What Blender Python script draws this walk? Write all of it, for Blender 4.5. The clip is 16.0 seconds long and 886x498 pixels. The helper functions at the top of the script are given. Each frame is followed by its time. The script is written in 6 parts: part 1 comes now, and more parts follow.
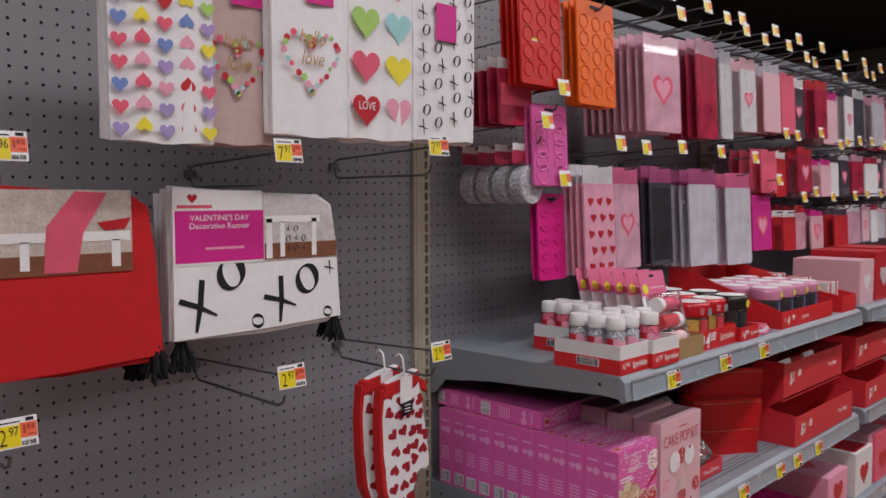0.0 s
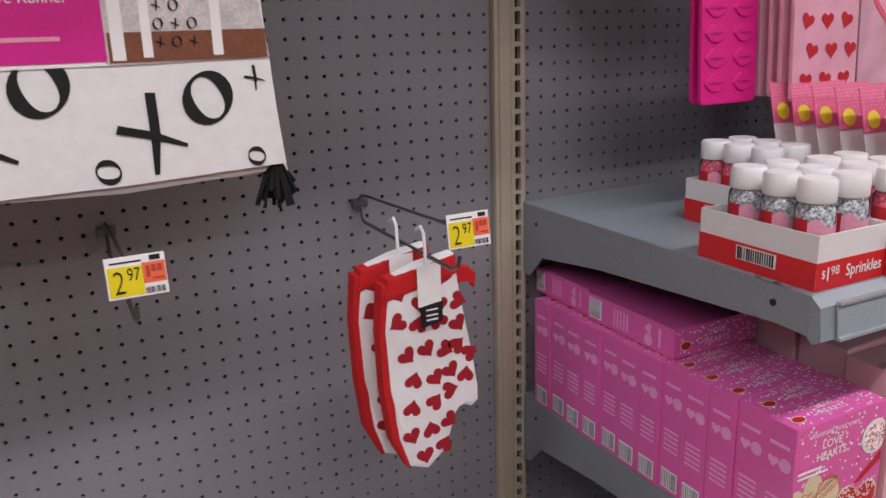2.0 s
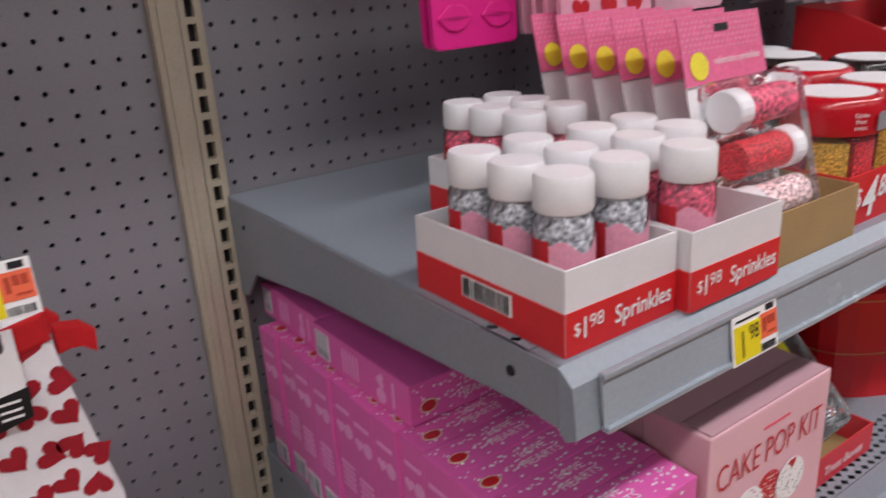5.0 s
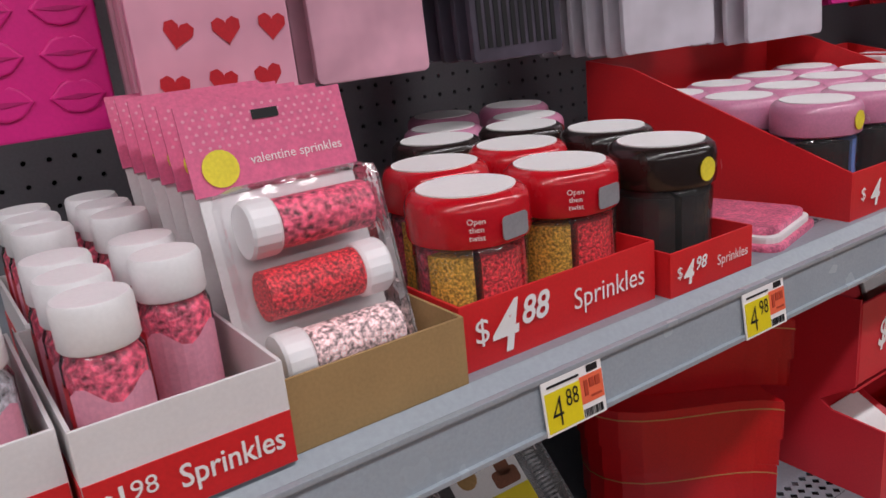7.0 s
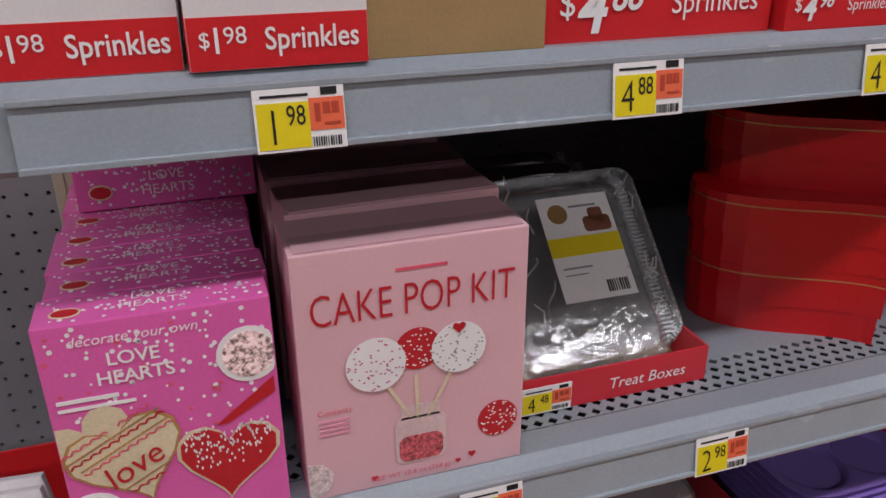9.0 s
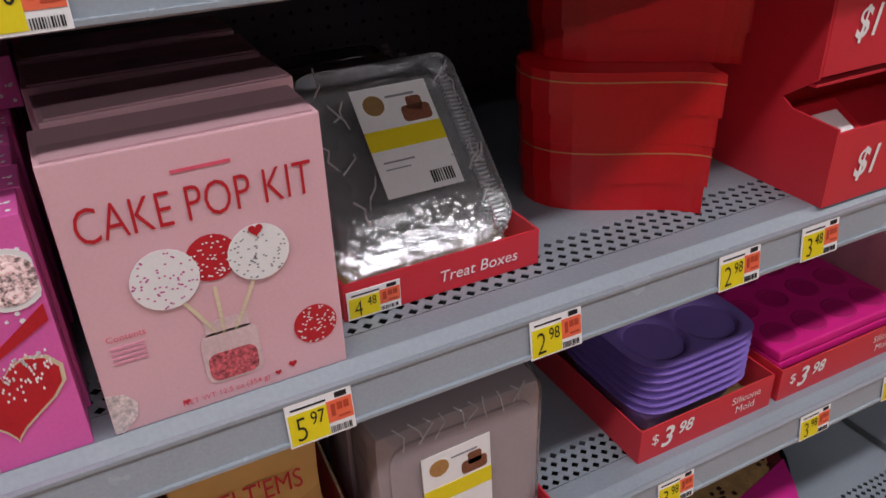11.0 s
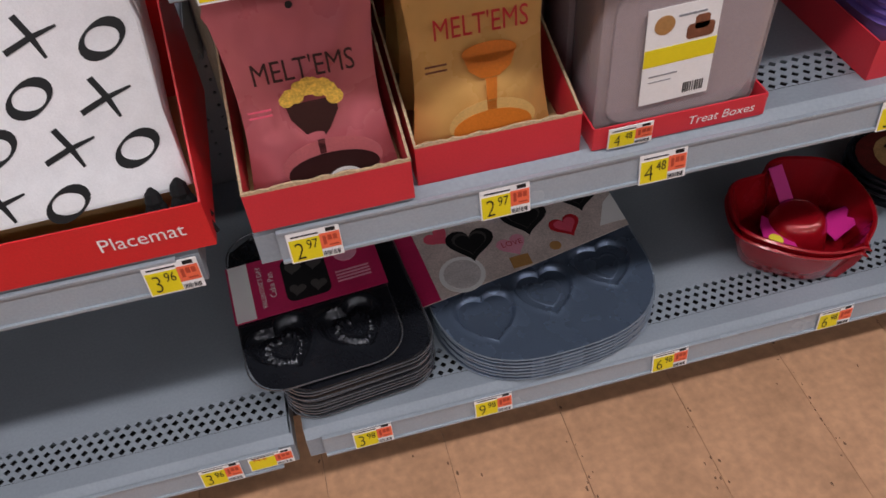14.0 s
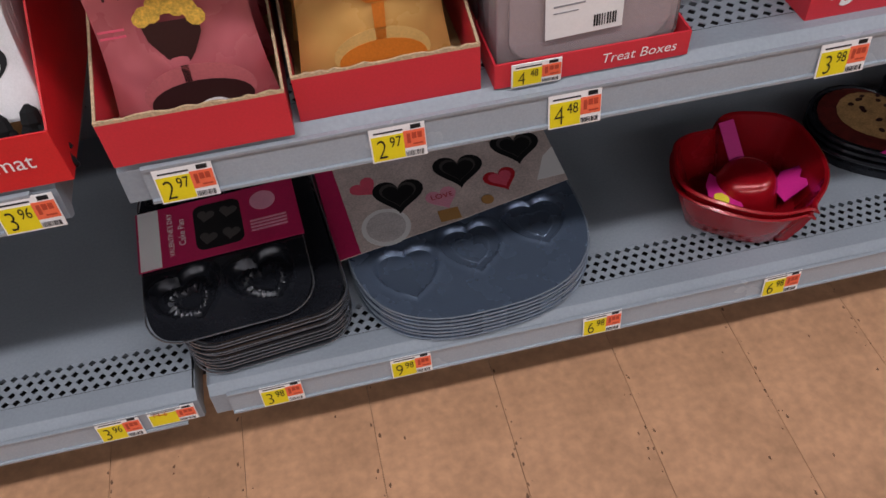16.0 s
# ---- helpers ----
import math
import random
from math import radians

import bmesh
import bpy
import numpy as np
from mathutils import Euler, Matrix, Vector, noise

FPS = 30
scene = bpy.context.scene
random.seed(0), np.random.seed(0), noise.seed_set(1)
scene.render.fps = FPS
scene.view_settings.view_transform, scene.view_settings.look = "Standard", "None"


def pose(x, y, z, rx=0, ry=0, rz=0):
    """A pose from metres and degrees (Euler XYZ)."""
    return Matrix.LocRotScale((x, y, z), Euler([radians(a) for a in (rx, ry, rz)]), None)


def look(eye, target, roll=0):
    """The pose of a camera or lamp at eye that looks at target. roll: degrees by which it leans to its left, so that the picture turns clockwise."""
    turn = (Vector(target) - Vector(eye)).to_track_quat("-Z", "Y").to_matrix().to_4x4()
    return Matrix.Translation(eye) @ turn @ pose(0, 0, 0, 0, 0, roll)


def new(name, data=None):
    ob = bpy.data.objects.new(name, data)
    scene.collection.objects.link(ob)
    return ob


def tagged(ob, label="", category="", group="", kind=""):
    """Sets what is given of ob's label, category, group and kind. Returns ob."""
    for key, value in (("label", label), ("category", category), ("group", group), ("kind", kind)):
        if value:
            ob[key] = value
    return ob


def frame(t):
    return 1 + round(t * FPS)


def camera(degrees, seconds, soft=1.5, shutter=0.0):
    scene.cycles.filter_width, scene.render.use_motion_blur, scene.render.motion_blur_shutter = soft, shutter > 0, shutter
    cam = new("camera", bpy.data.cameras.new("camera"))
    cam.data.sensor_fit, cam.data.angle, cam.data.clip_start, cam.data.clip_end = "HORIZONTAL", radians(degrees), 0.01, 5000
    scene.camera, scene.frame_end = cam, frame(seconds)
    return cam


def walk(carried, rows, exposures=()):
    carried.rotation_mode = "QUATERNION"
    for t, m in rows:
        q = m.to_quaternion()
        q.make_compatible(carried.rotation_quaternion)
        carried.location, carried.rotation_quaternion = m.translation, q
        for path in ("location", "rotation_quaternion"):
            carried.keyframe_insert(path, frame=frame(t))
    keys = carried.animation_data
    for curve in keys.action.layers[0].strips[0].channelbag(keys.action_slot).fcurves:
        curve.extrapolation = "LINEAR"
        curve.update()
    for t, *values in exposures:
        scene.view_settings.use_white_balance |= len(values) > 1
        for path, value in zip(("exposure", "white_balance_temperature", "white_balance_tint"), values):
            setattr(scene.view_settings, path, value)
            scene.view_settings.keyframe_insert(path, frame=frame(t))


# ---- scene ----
cam = camera(58.3, 16.0, shutter=0.2)
PATH = [
    (0, (-1.284, -1.406, 1.58), (0.126, 0.006, 1.458), -0.2),
    (0.5, (-1.086, -1.281, 1.547), (0.224, 0.219, 1.362), 1.1),
    (1, (-0.894, -1.167, 1.552), (0.328, 0.382, 1.224), -0.8),
    (1.5, (-0.736, -1.109, 1.531), (0.185, 0.606, 1.07), -1.4),
    (2, (-0.616, -1.067, 1.505), (0.248, 0.653, 0.964), -1.8),
    (2.5, (-0.561, -0.979, 1.491), (0.386, 0.675, 0.888), -2.7),
    (3, (-0.534, -0.882, 1.487), (0.64, 0.602, 0.84), -1.7),
    (3.5, (-0.482, -0.845, 1.474), (0.682, 0.609, 0.743), -1.7),
    (4, (-0.393, -0.839, 1.459), (0.649, 0.665, 0.651), -3.1),
    (4.5, (-0.323, -0.833, 1.448), (0.632, 0.721, 0.627), -4.7),
    (5, (-0.246, -0.872, 1.473), (0.833, 0.664, 0.782), -3.4),
    (5.2, (-0.209, -0.883, 1.476), (0.951, 0.612, 0.829), -3.6),
    (7.3, (0.173, -0.953, 1.457), (1.174, 0.677, 0.873), -6.2),
    (7.5, (0.180, -0.975, 1.456), (1.032, 0.703, 0.778), -5.7),
    (7.8, (0.195, -1.012, 1.426), (0.972, 0.709, 0.765), -4.4),
    (8, (0.191, -1.041, 1.398), (0.881, 0.711, 0.725), -3.1),
    (8.2, (0.175, -1.061, 1.365), (0.788, 0.713, 0.672), -0.8),
    (10.3, (0.189, -1.016, 1.295), (0.714, 0.66, 0.338), -0.7),
    (10.5, (0.199, -1.027, 1.286), (0.79, 0.616, 0.312), -1.0),
    (11, (0.248, -1.045, 1.283), (1.026, 0.506, 0.289), -2.0),
    (11.5, (0.24, -1.065, 1.254), (0.913, 0.483, 0.181), -3.0),
    (12, (0.206, -1.066, 1.223), (0.796, 0.456, 0.067), -1.3),
    (12.5, (0.147, -1.064, 1.212), (0.62, 0.428, -0.034), -2.8),
    (13, (0.099, -1.084, 1.168), (0.5, 0.327, -0.191), -3.6),
    (13.5, (0.084, -1.117, 1.135), (0.455, 0.278, -0.249), -2.3),
    (14, (0.145, -1.137, 1.145), (0.391, 0.187, -0.334), -5.1),
    (14.5, (0.207, -1.149, 1.12), (0.426, 0.162, -0.375), -4.6),
    (15, (0.252, -1.153, 1.121), (0.502, 0.178, -0.35), -4.5),
    (15.5, (0.268, -1.146, 1.096), (0.512, 0.154, -0.403), -4.0),
    (16, (0.264, -1.135, 1.075), (0.474, 0.132, -0.458), -4.4),
]
walk(cam, [(t, look(eye, target, roll)) for t, eye, target, roll in PATH],
     exposures=((0, -0.55), (1.0, -0.33), (2.0, -0.22), (5.0, -0.28), (7.5, -0.55), (10.5, -0.52), (12.0, -0.4), (13.0, -0.42), (14.0, -0.36), (16.0, -0.34)))

# ---- light: shop fluorescents over the aisle ----
world = bpy.data.worlds.new("shop_air")
scene.world = world
world.use_nodes = True
world.node_tree.nodes["Background"].inputs["Color"].default_value = (0.55, 0.6, 0.7, 1)
world.node_tree.nodes["Background"].inputs["Strength"].default_value = 0.05


def strip_lamp(x, y, z, long, wide, watts):
    d = bpy.data.lights.new("tube_light", "AREA")
    d.shape, d.size, d.size_y, d.energy, d.color = "RECTANGLE", long, wide, watts, (0.985, 0.95, 0.99)
    ob = new("tube_light", d)
    ob.location = (x, y, z)
    return ob


LAMP_Y = (-1.95, -5.2, 2.2)
for lamp_y, watts in zip(LAMP_Y, (95, 75, 55)):
    for lamp_x in (-4.0, 0.8, 5.6):
        strip_lamp(lamp_x, lamp_y, 3.95, 4.2, 0.22, watts)

# ---- materials ----
ALL = {}


def lin(h):
    v = [int(h[i:i + 2], 16) / 255 for i in (1, 3, 5)]
    return tuple(c / 12.92 if c <= 0.04045 else ((c + 0.055) / 1.055) ** 2.4 for c in v)


def mat(name, colour, rough=0.5, metal=0.0, var=0.10, size=30.0, bump=0.0, fine=400.0, coat=0.0, rnd=0.0, trans=0.0):
    """A surface with coarse staining, fine grain and relief."""
    if name in ALL:
        return ALL[name]
    m = bpy.data.materials.new(name)
    m.use_nodes = True
    t = m.node_tree
    b = t.nodes["Principled BSDF"]
    c = lin(colour) if isinstance(colour, str) else colour
    tc = t.nodes.new("ShaderNodeTexCoord")
    n1 = t.nodes.new("ShaderNodeTexNoise")
    n1.inputs["Scale"].default_value, n1.inputs["Detail"].default_value = size, 4
    n2 = t.nodes.new("ShaderNodeTexNoise")
    n2.inputs["Scale"].default_value, n2.inputs["Detail"].default_value = fine, 2
    mx = t.nodes.new("ShaderNodeMath")
    mx.operation = "ADD"
    for n in (n1, n2):
        t.links.new(tc.outputs["Object"], n.inputs["Vector"])
    t.links.new(n1.outputs["Fac"], mx.inputs[0])
    t.links.new(n2.outputs["Fac"], mx.inputs[1])
    rp = t.nodes.new("ShaderNodeMapRange")
    rp.inputs["From Min"].default_value, rp.inputs["From Max"].default_value = 0.7, 1.3
    rp.inputs["To Min"].default_value, rp.inputs["To Max"].default_value = 1 - var, 1 + var
    t.links.new(mx.outputs[0], rp.inputs["Value"])
    hv = t.nodes.new("ShaderNodeHueSaturation")
    hv.inputs["Color"].default_value = (*c, 1)
    last = rp.outputs["Result"]
    if rnd:
        oi = t.nodes.new("ShaderNodeObjectInfo")
        r2 = t.nodes.new("ShaderNodeMapRange")
        r2.inputs["To Min"].default_value, r2.inputs["To Max"].default_value = 1 - rnd, 1 + rnd
        t.links.new(oi.outputs["Random"], r2.inputs["Value"])
        mm = t.nodes.new("ShaderNodeMath")
        mm.operation = "MULTIPLY"
        t.links.new(last, mm.inputs[0])
        t.links.new(r2.outputs["Result"], mm.inputs[1])
        last = mm.outputs[0]
    t.links.new(last, hv.inputs["Value"])
    t.links.new(hv.outputs["Color"], b.inputs["Base Color"])
    rr = t.nodes.new("ShaderNodeMapRange")
    rr.inputs["To Min"].default_value, rr.inputs["To Max"].default_value = max(rough - 0.08, 0.02), min(rough + 0.08, 1)
    t.links.new(n1.outputs["Fac"], rr.inputs["Value"])
    t.links.new(rr.outputs["Result"], b.inputs["Roughness"])
    b.inputs["Metallic"].default_value = metal
    b.inputs["Coat Weight"].default_value = coat
    b.inputs["Transmission Weight"].default_value = trans
    if bump:
        bp = t.nodes.new("ShaderNodeBump")
        bp.inputs["Strength"].default_value, bp.inputs["Distance"].default_value = 0.6, bump
        t.links.new(n2.outputs["Fac"], bp.inputs["Height"])
        t.links.new(bp.outputs["Normal"], b.inputs["Normal"])
    ALL[name] = m
    return m


def film(name, tint=(1, 1, 1), see=0.85, rough=0.06):
    """Thin clear plastic: what lies behind shows, with a gloss on top and crinkles in it."""
    if name in ALL:
        return ALL[name]
    m = bpy.data.materials.new(name)
    m.use_nodes = True
    t = m.node_tree
    t.nodes.remove(t.nodes["Principled BSDF"])
    out = t.nodes["Material Output"]
    tr = t.nodes.new("ShaderNodeBsdfTransparent")
    tr.inputs["Color"].default_value = (*tint, 1)
    df = t.nodes.new("ShaderNodeBsdfDiffuse")
    df.inputs["Color"].default_value = (*[0.75 * a for a in tint], 1)
    gl = t.nodes.new("ShaderNodeBsdfGlossy")
    gl.inputs["Roughness"].default_value = rough
    a = t.nodes.new("ShaderNodeMixShader")
    a.inputs[0].default_value = see
    t.links.new(df.outputs[0], a.inputs[1])
    t.links.new(tr.outputs[0], a.inputs[2])
    fr = t.nodes.new("ShaderNodeFresnel")
    fr.inputs["IOR"].default_value = 1.55
    tc = t.nodes.new("ShaderNodeTexCoord")
    n = t.nodes.new("ShaderNodeTexNoise")
    n.inputs["Scale"].default_value, n.inputs["Detail"].default_value = 28, 3
    t.links.new(tc.outputs["Object"], n.inputs["Vector"])
    bp = t.nodes.new("ShaderNodeBump")
    bp.inputs["Strength"].default_value, bp.inputs["Distance"].default_value = 0.7, 0.006
    t.links.new(n.outputs["Fac"], bp.inputs["Height"])
    t.links.new(bp.outputs["Normal"], gl.inputs["Normal"])
    t.links.new(bp.outputs["Normal"], fr.inputs["Normal"])
    mx = t.nodes.new("ShaderNodeMixShader")
    t.links.new(fr.outputs[0], mx.inputs[0])
    t.links.new(a.outputs[0], mx.inputs[1])
    t.links.new(gl.outputs[0], mx.inputs[2])
    t.links.new(mx.outputs[0], out.inputs["Surface"])
    ALL[name] = m
    return m


def glow(name, colour, power):
    m = bpy.data.materials.new(name)
    m.use_nodes = True
    b = m.node_tree.nodes["Principled BSDF"]
    b.inputs["Emission Color"].default_value = (*colour, 1)
    b.inputs["Emission Strength"].default_value = power
    return m


PEG = mat("grey_pegboard", "#8d8b90", 0.55, var=0.07, size=3, bump=0.0002, fine=300)
STEEL = mat("grey_shelf_enamel", "#8b939c", 0.38, var=0.08, size=7, bump=0.0001, fine=250)
STEEL_D = mat("grey_shelf_side", "#858a90", 0.42, var=0.10, size=9, bump=0.0001, fine=250)
BEIGE = mat("beige_upright_enamel", "#b5ab97", 0.45, var=0.08, size=20)
# near-black that stands in for shade behind holes and under shelves
DARK = mat("void_shade", "#17161a", 0.8)
CHANNEL = mat("price_channel_plastic", "#9aa3ac", 0.25, var=0.07, size=12, coat=0.3)
WIRE = mat("zinc_wire", "#6f6e70", 0.35, metal=0.7, var=0.15, size=60)
FLOOR = mat("tan_floor_plank", "#c29472", 0.42, var=0.20, size=9, bump=0.0001, fine=60, rnd=0.05)
FLOORG = mat("floor_seam_dirt", "#8f6746", 0.8, var=0.3, size=40)
CEIL = mat("dark_ceiling_paint", "#2b2c30", 0.9, var=0.2, size=2)
WALLP = mat("shop_wall_paint", "#6f7076", 0.85, var=0.08, size=2)
WHITE = mat("white_paper", "#f0eeee", 0.6, var=0.03)
CLOTHW = mat("white_cotton", "#eceaec", 0.9, var=0.05, size=60, bump=0.0006, fine=700)
CLOTHB = mat("blush_plaid_cotton", "#c9b0ab", 0.9, var=0.09, size=60, bump=0.0006, fine=700)
CLOTHR = mat("red_cotton", "#c3151c", 0.85, var=0.12, size=30, bump=0.0006, fine=600)
INK = mat("black_ink", "#101013", 0.6)
TASSEL = mat("black_yarn", "#0d0d10", 0.95, bump=0.001, fine=300)
HOT = mat("hot_pink_print", "#d3268c", 0.45, var=0.06)
PINKBOX = mat("pink_gloss_card", "#e464b2", 0.32, var=0.06, size=14, coat=0.2)
PINKSIDE = mat("pink_card_print", "#f0a6d6", 0.4, var=0.06)
PINKDK = mat("deep_pink_print", "#c33f93", 0.4)
BLUSH = mat("blush_card", "#e2b4bd", 0.5, var=0.04, size=10)
BLUSHD = mat("blush_card_fold", "#c99fa8", 0.55, var=0.05)
RED = mat("red_card", "#d8252b", 0.42, var=0.07, size=12)
REDL = mat("coral_red_card", "#d2303e", 0.4, var=0.06, size=12)
REDPRINT = mat("red_print", "#c01f2c", 0.45)
REDBOX = mat("red_paper_box", "#c8101a", 0.38, var=0.08, size=10, coat=0.15)
GOLD = mat("gold_cord", "#c7a06a", 0.35, metal=0.6)
KRAFT = mat("brown_kraft_card", "#a5865a", 0.8, var=0.09, size=25, bump=0.0002)
KRAFTL = mat("pale_corrugated_edge", "#c3a987", 0.85, var=0.2, size=200)
CREAM = mat("cream_print", "#ddcfae", 0.55)
BISCUIT = mat("biscuit_print", "#b98a52", 0.55, var=0.12)
YELLOW = mat("yellow_tag_print", "#ead51d", 0.4, var=0.03)
ORANGE = mat("orange_tag_print", "#ef6f4c", 0.45, var=0.04)
ORANGED = mat("dark_orange_print", "#b8452e", 0.5)
CAPW = mat("white_cap_plastic", "#f1f0f1", 0.35, var=0.03)
JARRED = mat("red_lid_plastic", "#c31222", 0.25, var=0.08, coat=0.4)
JARBLK = mat("brown_lid_plastic", "#241a18", 0.25, coat=0.4)
JARPNK = mat("rose_lid_plastic", "#cf87a8", 0.3, coat=0.4)
SILV = mat("silver_sugar_pearls", "#c2c1c6", 0.3, metal=0.25, var=0.7, size=260, bump=0.003, fine=260)
PINKSP = mat("pink_red_sprinkles", "#df607c", 0.4, var=0.85, size=240, bump=0.003, fine=260)
REDSP = mat("red_sugar", "#d93a44", 0.5, var=0.7, size=500, bump=0.002, fine=500)
GOLDSP = mat("gold_sugar", "#d9aa48", 0.4, var=0.6, size=500, bump=0.002, fine=500)
DKSP = mat("dark_sprinkles", "#241c1d", 0.5, var=0.5, size=300)
MIXSP = mat("white_red_sprinkles", "#f0d2d2", 0.5, var=0.8, size=330, bump=0.002, fine=330)
LILAC = mat("lilac_silicone", "#8c70c2", 0.45, var=0.05, size=14)
MAGENTA = mat("magenta_silicone", "#dd1f86", 0.45, var=0.05, size=14)
PINKSIL = mat("pink_silicone", "#dd5fa6", 0.45, var=0.05, size=14)
REDSIL = mat("red_silicone", "#cc1d17", 0.4, var=0.06, size=14)
ORSIL = mat("orange_silicone", "#ee6a1c", 0.4, var=0.06, size=14)
PANBLK = mat("black_nonstick_metal", "#24262c", 0.22, metal=0.4, var=0.1, size=20)
PANBLU = mat("slate_nonstick_metal", "#66758c", 0.27, metal=0.6, var=0.08, size=20)
PANRED = mat("red_enamel_metal", "#9d0f1c", 0.25, metal=0.2, var=0.1, size=20, coat=0.3)
ROSE = mat("rose_pouch_foil", "#c2686f", 0.28, var=0.08, size=16, bump=0.004, fine=26)
TANP = mat("caramel_pouch_foil", "#d8a660", 0.28, var=0.08, size=16, bump=0.004, fine=26)
CHOC = mat("chocolate_print", "#35191a", 0.45)
CARAMEL = mat("caramel_print", "#d97a28", 0.45)
POPCORN = mat("popcorn_print", "#dcb04a", 0.5, var=0.35, size=160)
SMOKE = mat("smoky_clear_plastic", "#a59395", 0.2, var=0.10, size=8, coat=0.5)
FOIL = mat("foil_tray", "#d2d0ce", 0.20, metal=0.9, var=0.15, size=30, bump=0.004, fine=45)
CLEAR = film("clear_film", (0.985, 0.985, 0.99), 0.972)
WRAP = film("crinkled_wrap", (0.97, 0.97, 0.98), 0.93, 0.10)
CLEARP = film("pink_film", (0.95, 0.72, 0.82), 0.45)
GREY = mat("grey_print", "#8f8f95", 0.5)
GREEN = mat("green_print", "#a8cf6b", 0.6)
TEAL = mat("aqua_print", "#9fd3d6", 0.6)
BLUE = mat("blue_print", "#6f88c4", 0.6)
LAV = mat("lavender_print", "#a892c8", 0.6)
LEMON = mat("lemon_print", "#ecdb3c", 0.6)
ROSEP = mat("rose_print", "#e79db4", 0.6)
CORAL = mat("coral_print", "#e25b74", 0.6)
WOODP = mat("brown_print", "#7c4a33", 0.6, var=0.2, size=60)

# ---- shapes ----


def part(name, bm, material, parent=None, label="", smooth=False):
    me = bpy.data.meshes.new(name)
    bmesh.ops.recalc_face_normals(bm, faces=bm.faces)
    bm.to_mesh(me)
    bm.free()
    return link(name, me, material, parent, label, smooth)


def link(name, me, material, parent=None, label="", smooth=False):
    if material and not me.materials:
        me.materials.append(material)
    if smooth:
        me.shade_smooth()
        me.set_sharp_from_angle(angle=radians(38))
    ob = new(name, me)
    ob.parent = parent
    if material and material.name in ("clear_film", "crinkled_wrap"):
        ob.visible_shadow = False
    if label:
        ob["label"] = label
    return ob


def weld(me):
    """Joins the cells of a punched sheet where they meet."""
    bm = bmesh.new()
    bm.from_mesh(me)
    bmesh.ops.remove_doubles(bm, verts=bm.verts, dist=1e-5)
    bm.to_mesh(me)
    bm.free()


def raw(name, verts, faces, material, parent=None, label=""):
    me = bpy.data.meshes.new(name)
    me.from_pydata(verts, [], faces)
    weld(me)
    return link(name, me, material, parent, label)


def thing(name, loc, label, category, group="", rz=0, rx=0):
    ob = new(name)
    ob.empty_display_size = 0.05
    ob.matrix_basis = pose(*loc, rx, 0, rz)
    return tagged(ob, label, category, group)


def bx(bm, x0, x1, y0, y1, z0, z1, bev=0.0):
    r = bmesh.ops.create_cube(bm, size=1, matrix=Matrix.LocRotScale(((x0 + x1) / 2, (y0 + y1) / 2, (z0 + z1) / 2), None, (abs(x1 - x0), abs(y1 - y0), abs(z1 - z0))))
    if bev:
        es = list({e for v in r["verts"] for e in v.link_edges})
        bmesh.ops.bevel(bm, geom=es, offset=bev, segments=2, affect="EDGES", profile=0.6)
    return bm


def box(x0, x1, y0, y1, z0, z1, bev=0.0):
    return bx(bmesh.new(), x0, x1, y0, y1, z0, z1, bev)


def prism(bm, pts, m, thick, bev=0.0):
    """A flat outline in m's x and y, thick along its z (from 0 up)."""
    lo = [bm.verts.new(m @ Vector((u, v, 0))) for u, v in pts]
    hi = [bm.verts.new(m @ Vector((u, v, thick))) for u, v in pts]
    bm.faces.new(lo[::-1])
    top = bm.faces.new(hi)
    for i in range(len(pts)):
        j = (i + 1) % len(pts)
        bm.faces.new((lo[i], lo[j], hi[j], hi[i]))
    if bev:
        bmesh.ops.bevel(bm, geom=list(top.edges), offset=bev, segments=2, affect="EDGES", profile=0.6)
    return bm


def front(x, y, z):
    """Plane that looks towards the aisle: its x runs along the wall, its y up."""
    return Matrix(((1, 0, 0, x), (0, 0, -1, y), (0, 1, 0, z), (0, 0, 0, 1)))


def side(x, y, z):
    """Plane that looks along -x: its x runs out of the aisle side to the wall reversed, its y up."""
    return Matrix(((0, 0, -1, x), (-1, 0, 0, y), (0, 1, 0, z), (0, 0, 0, 1)))


def top(x, y, z):
    return Matrix(((1, 0, 0, x), (0, 1, 0, y), (0, 0, 1, z), (0, 0, 0, 1)))


def heart(w, cx=0.0, cy=0.0, rot=0.0, n=22):
    out = []
    for i in range(n):
        t = 2 * math.pi * i / n
        u = 16 * math.sin(t) ** 3 / 34
        v = (13 * math.cos(t) - 5 * math.cos(2 * t) - 2 * math.cos(3 * t) - math.cos(4 * t)) / 34
        a = radians(rot)
        out.append((cx + w * (u * math.cos(a) - v * math.sin(a)), cy + w * (u * math.sin(a) + v * math.cos(a))))
    return out[::-1]


def disc(w, h=None, cx=0.0, cy=0.0, n=20):
    h = w if h is None else h
    return [(cx + w / 2 * math.cos(2 * math.pi * i / n), cy + h / 2 * math.sin(2 * math.pi * i / n)) for i in range(n)]


def rect(x0, x1, y0, y1):
    return [(x0, y0), (x1, y0), (x1, y1), (x0, y1)]


def rrect(x0, x1, y0, y1, r, n=4):
    out = []
    for cx, cy, a0 in ((x1 - r, y0 + r, -90), (x1 - r, y1 - r, 0), (x0 + r, y1 - r, 90), (x0 + r, y0 + r, 180)):
        for i in range(n + 1):
            a = radians(a0 + 90 * i / n)
            out.append((cx + r * math.cos(a), cy + r * math.sin(a)))
    return out


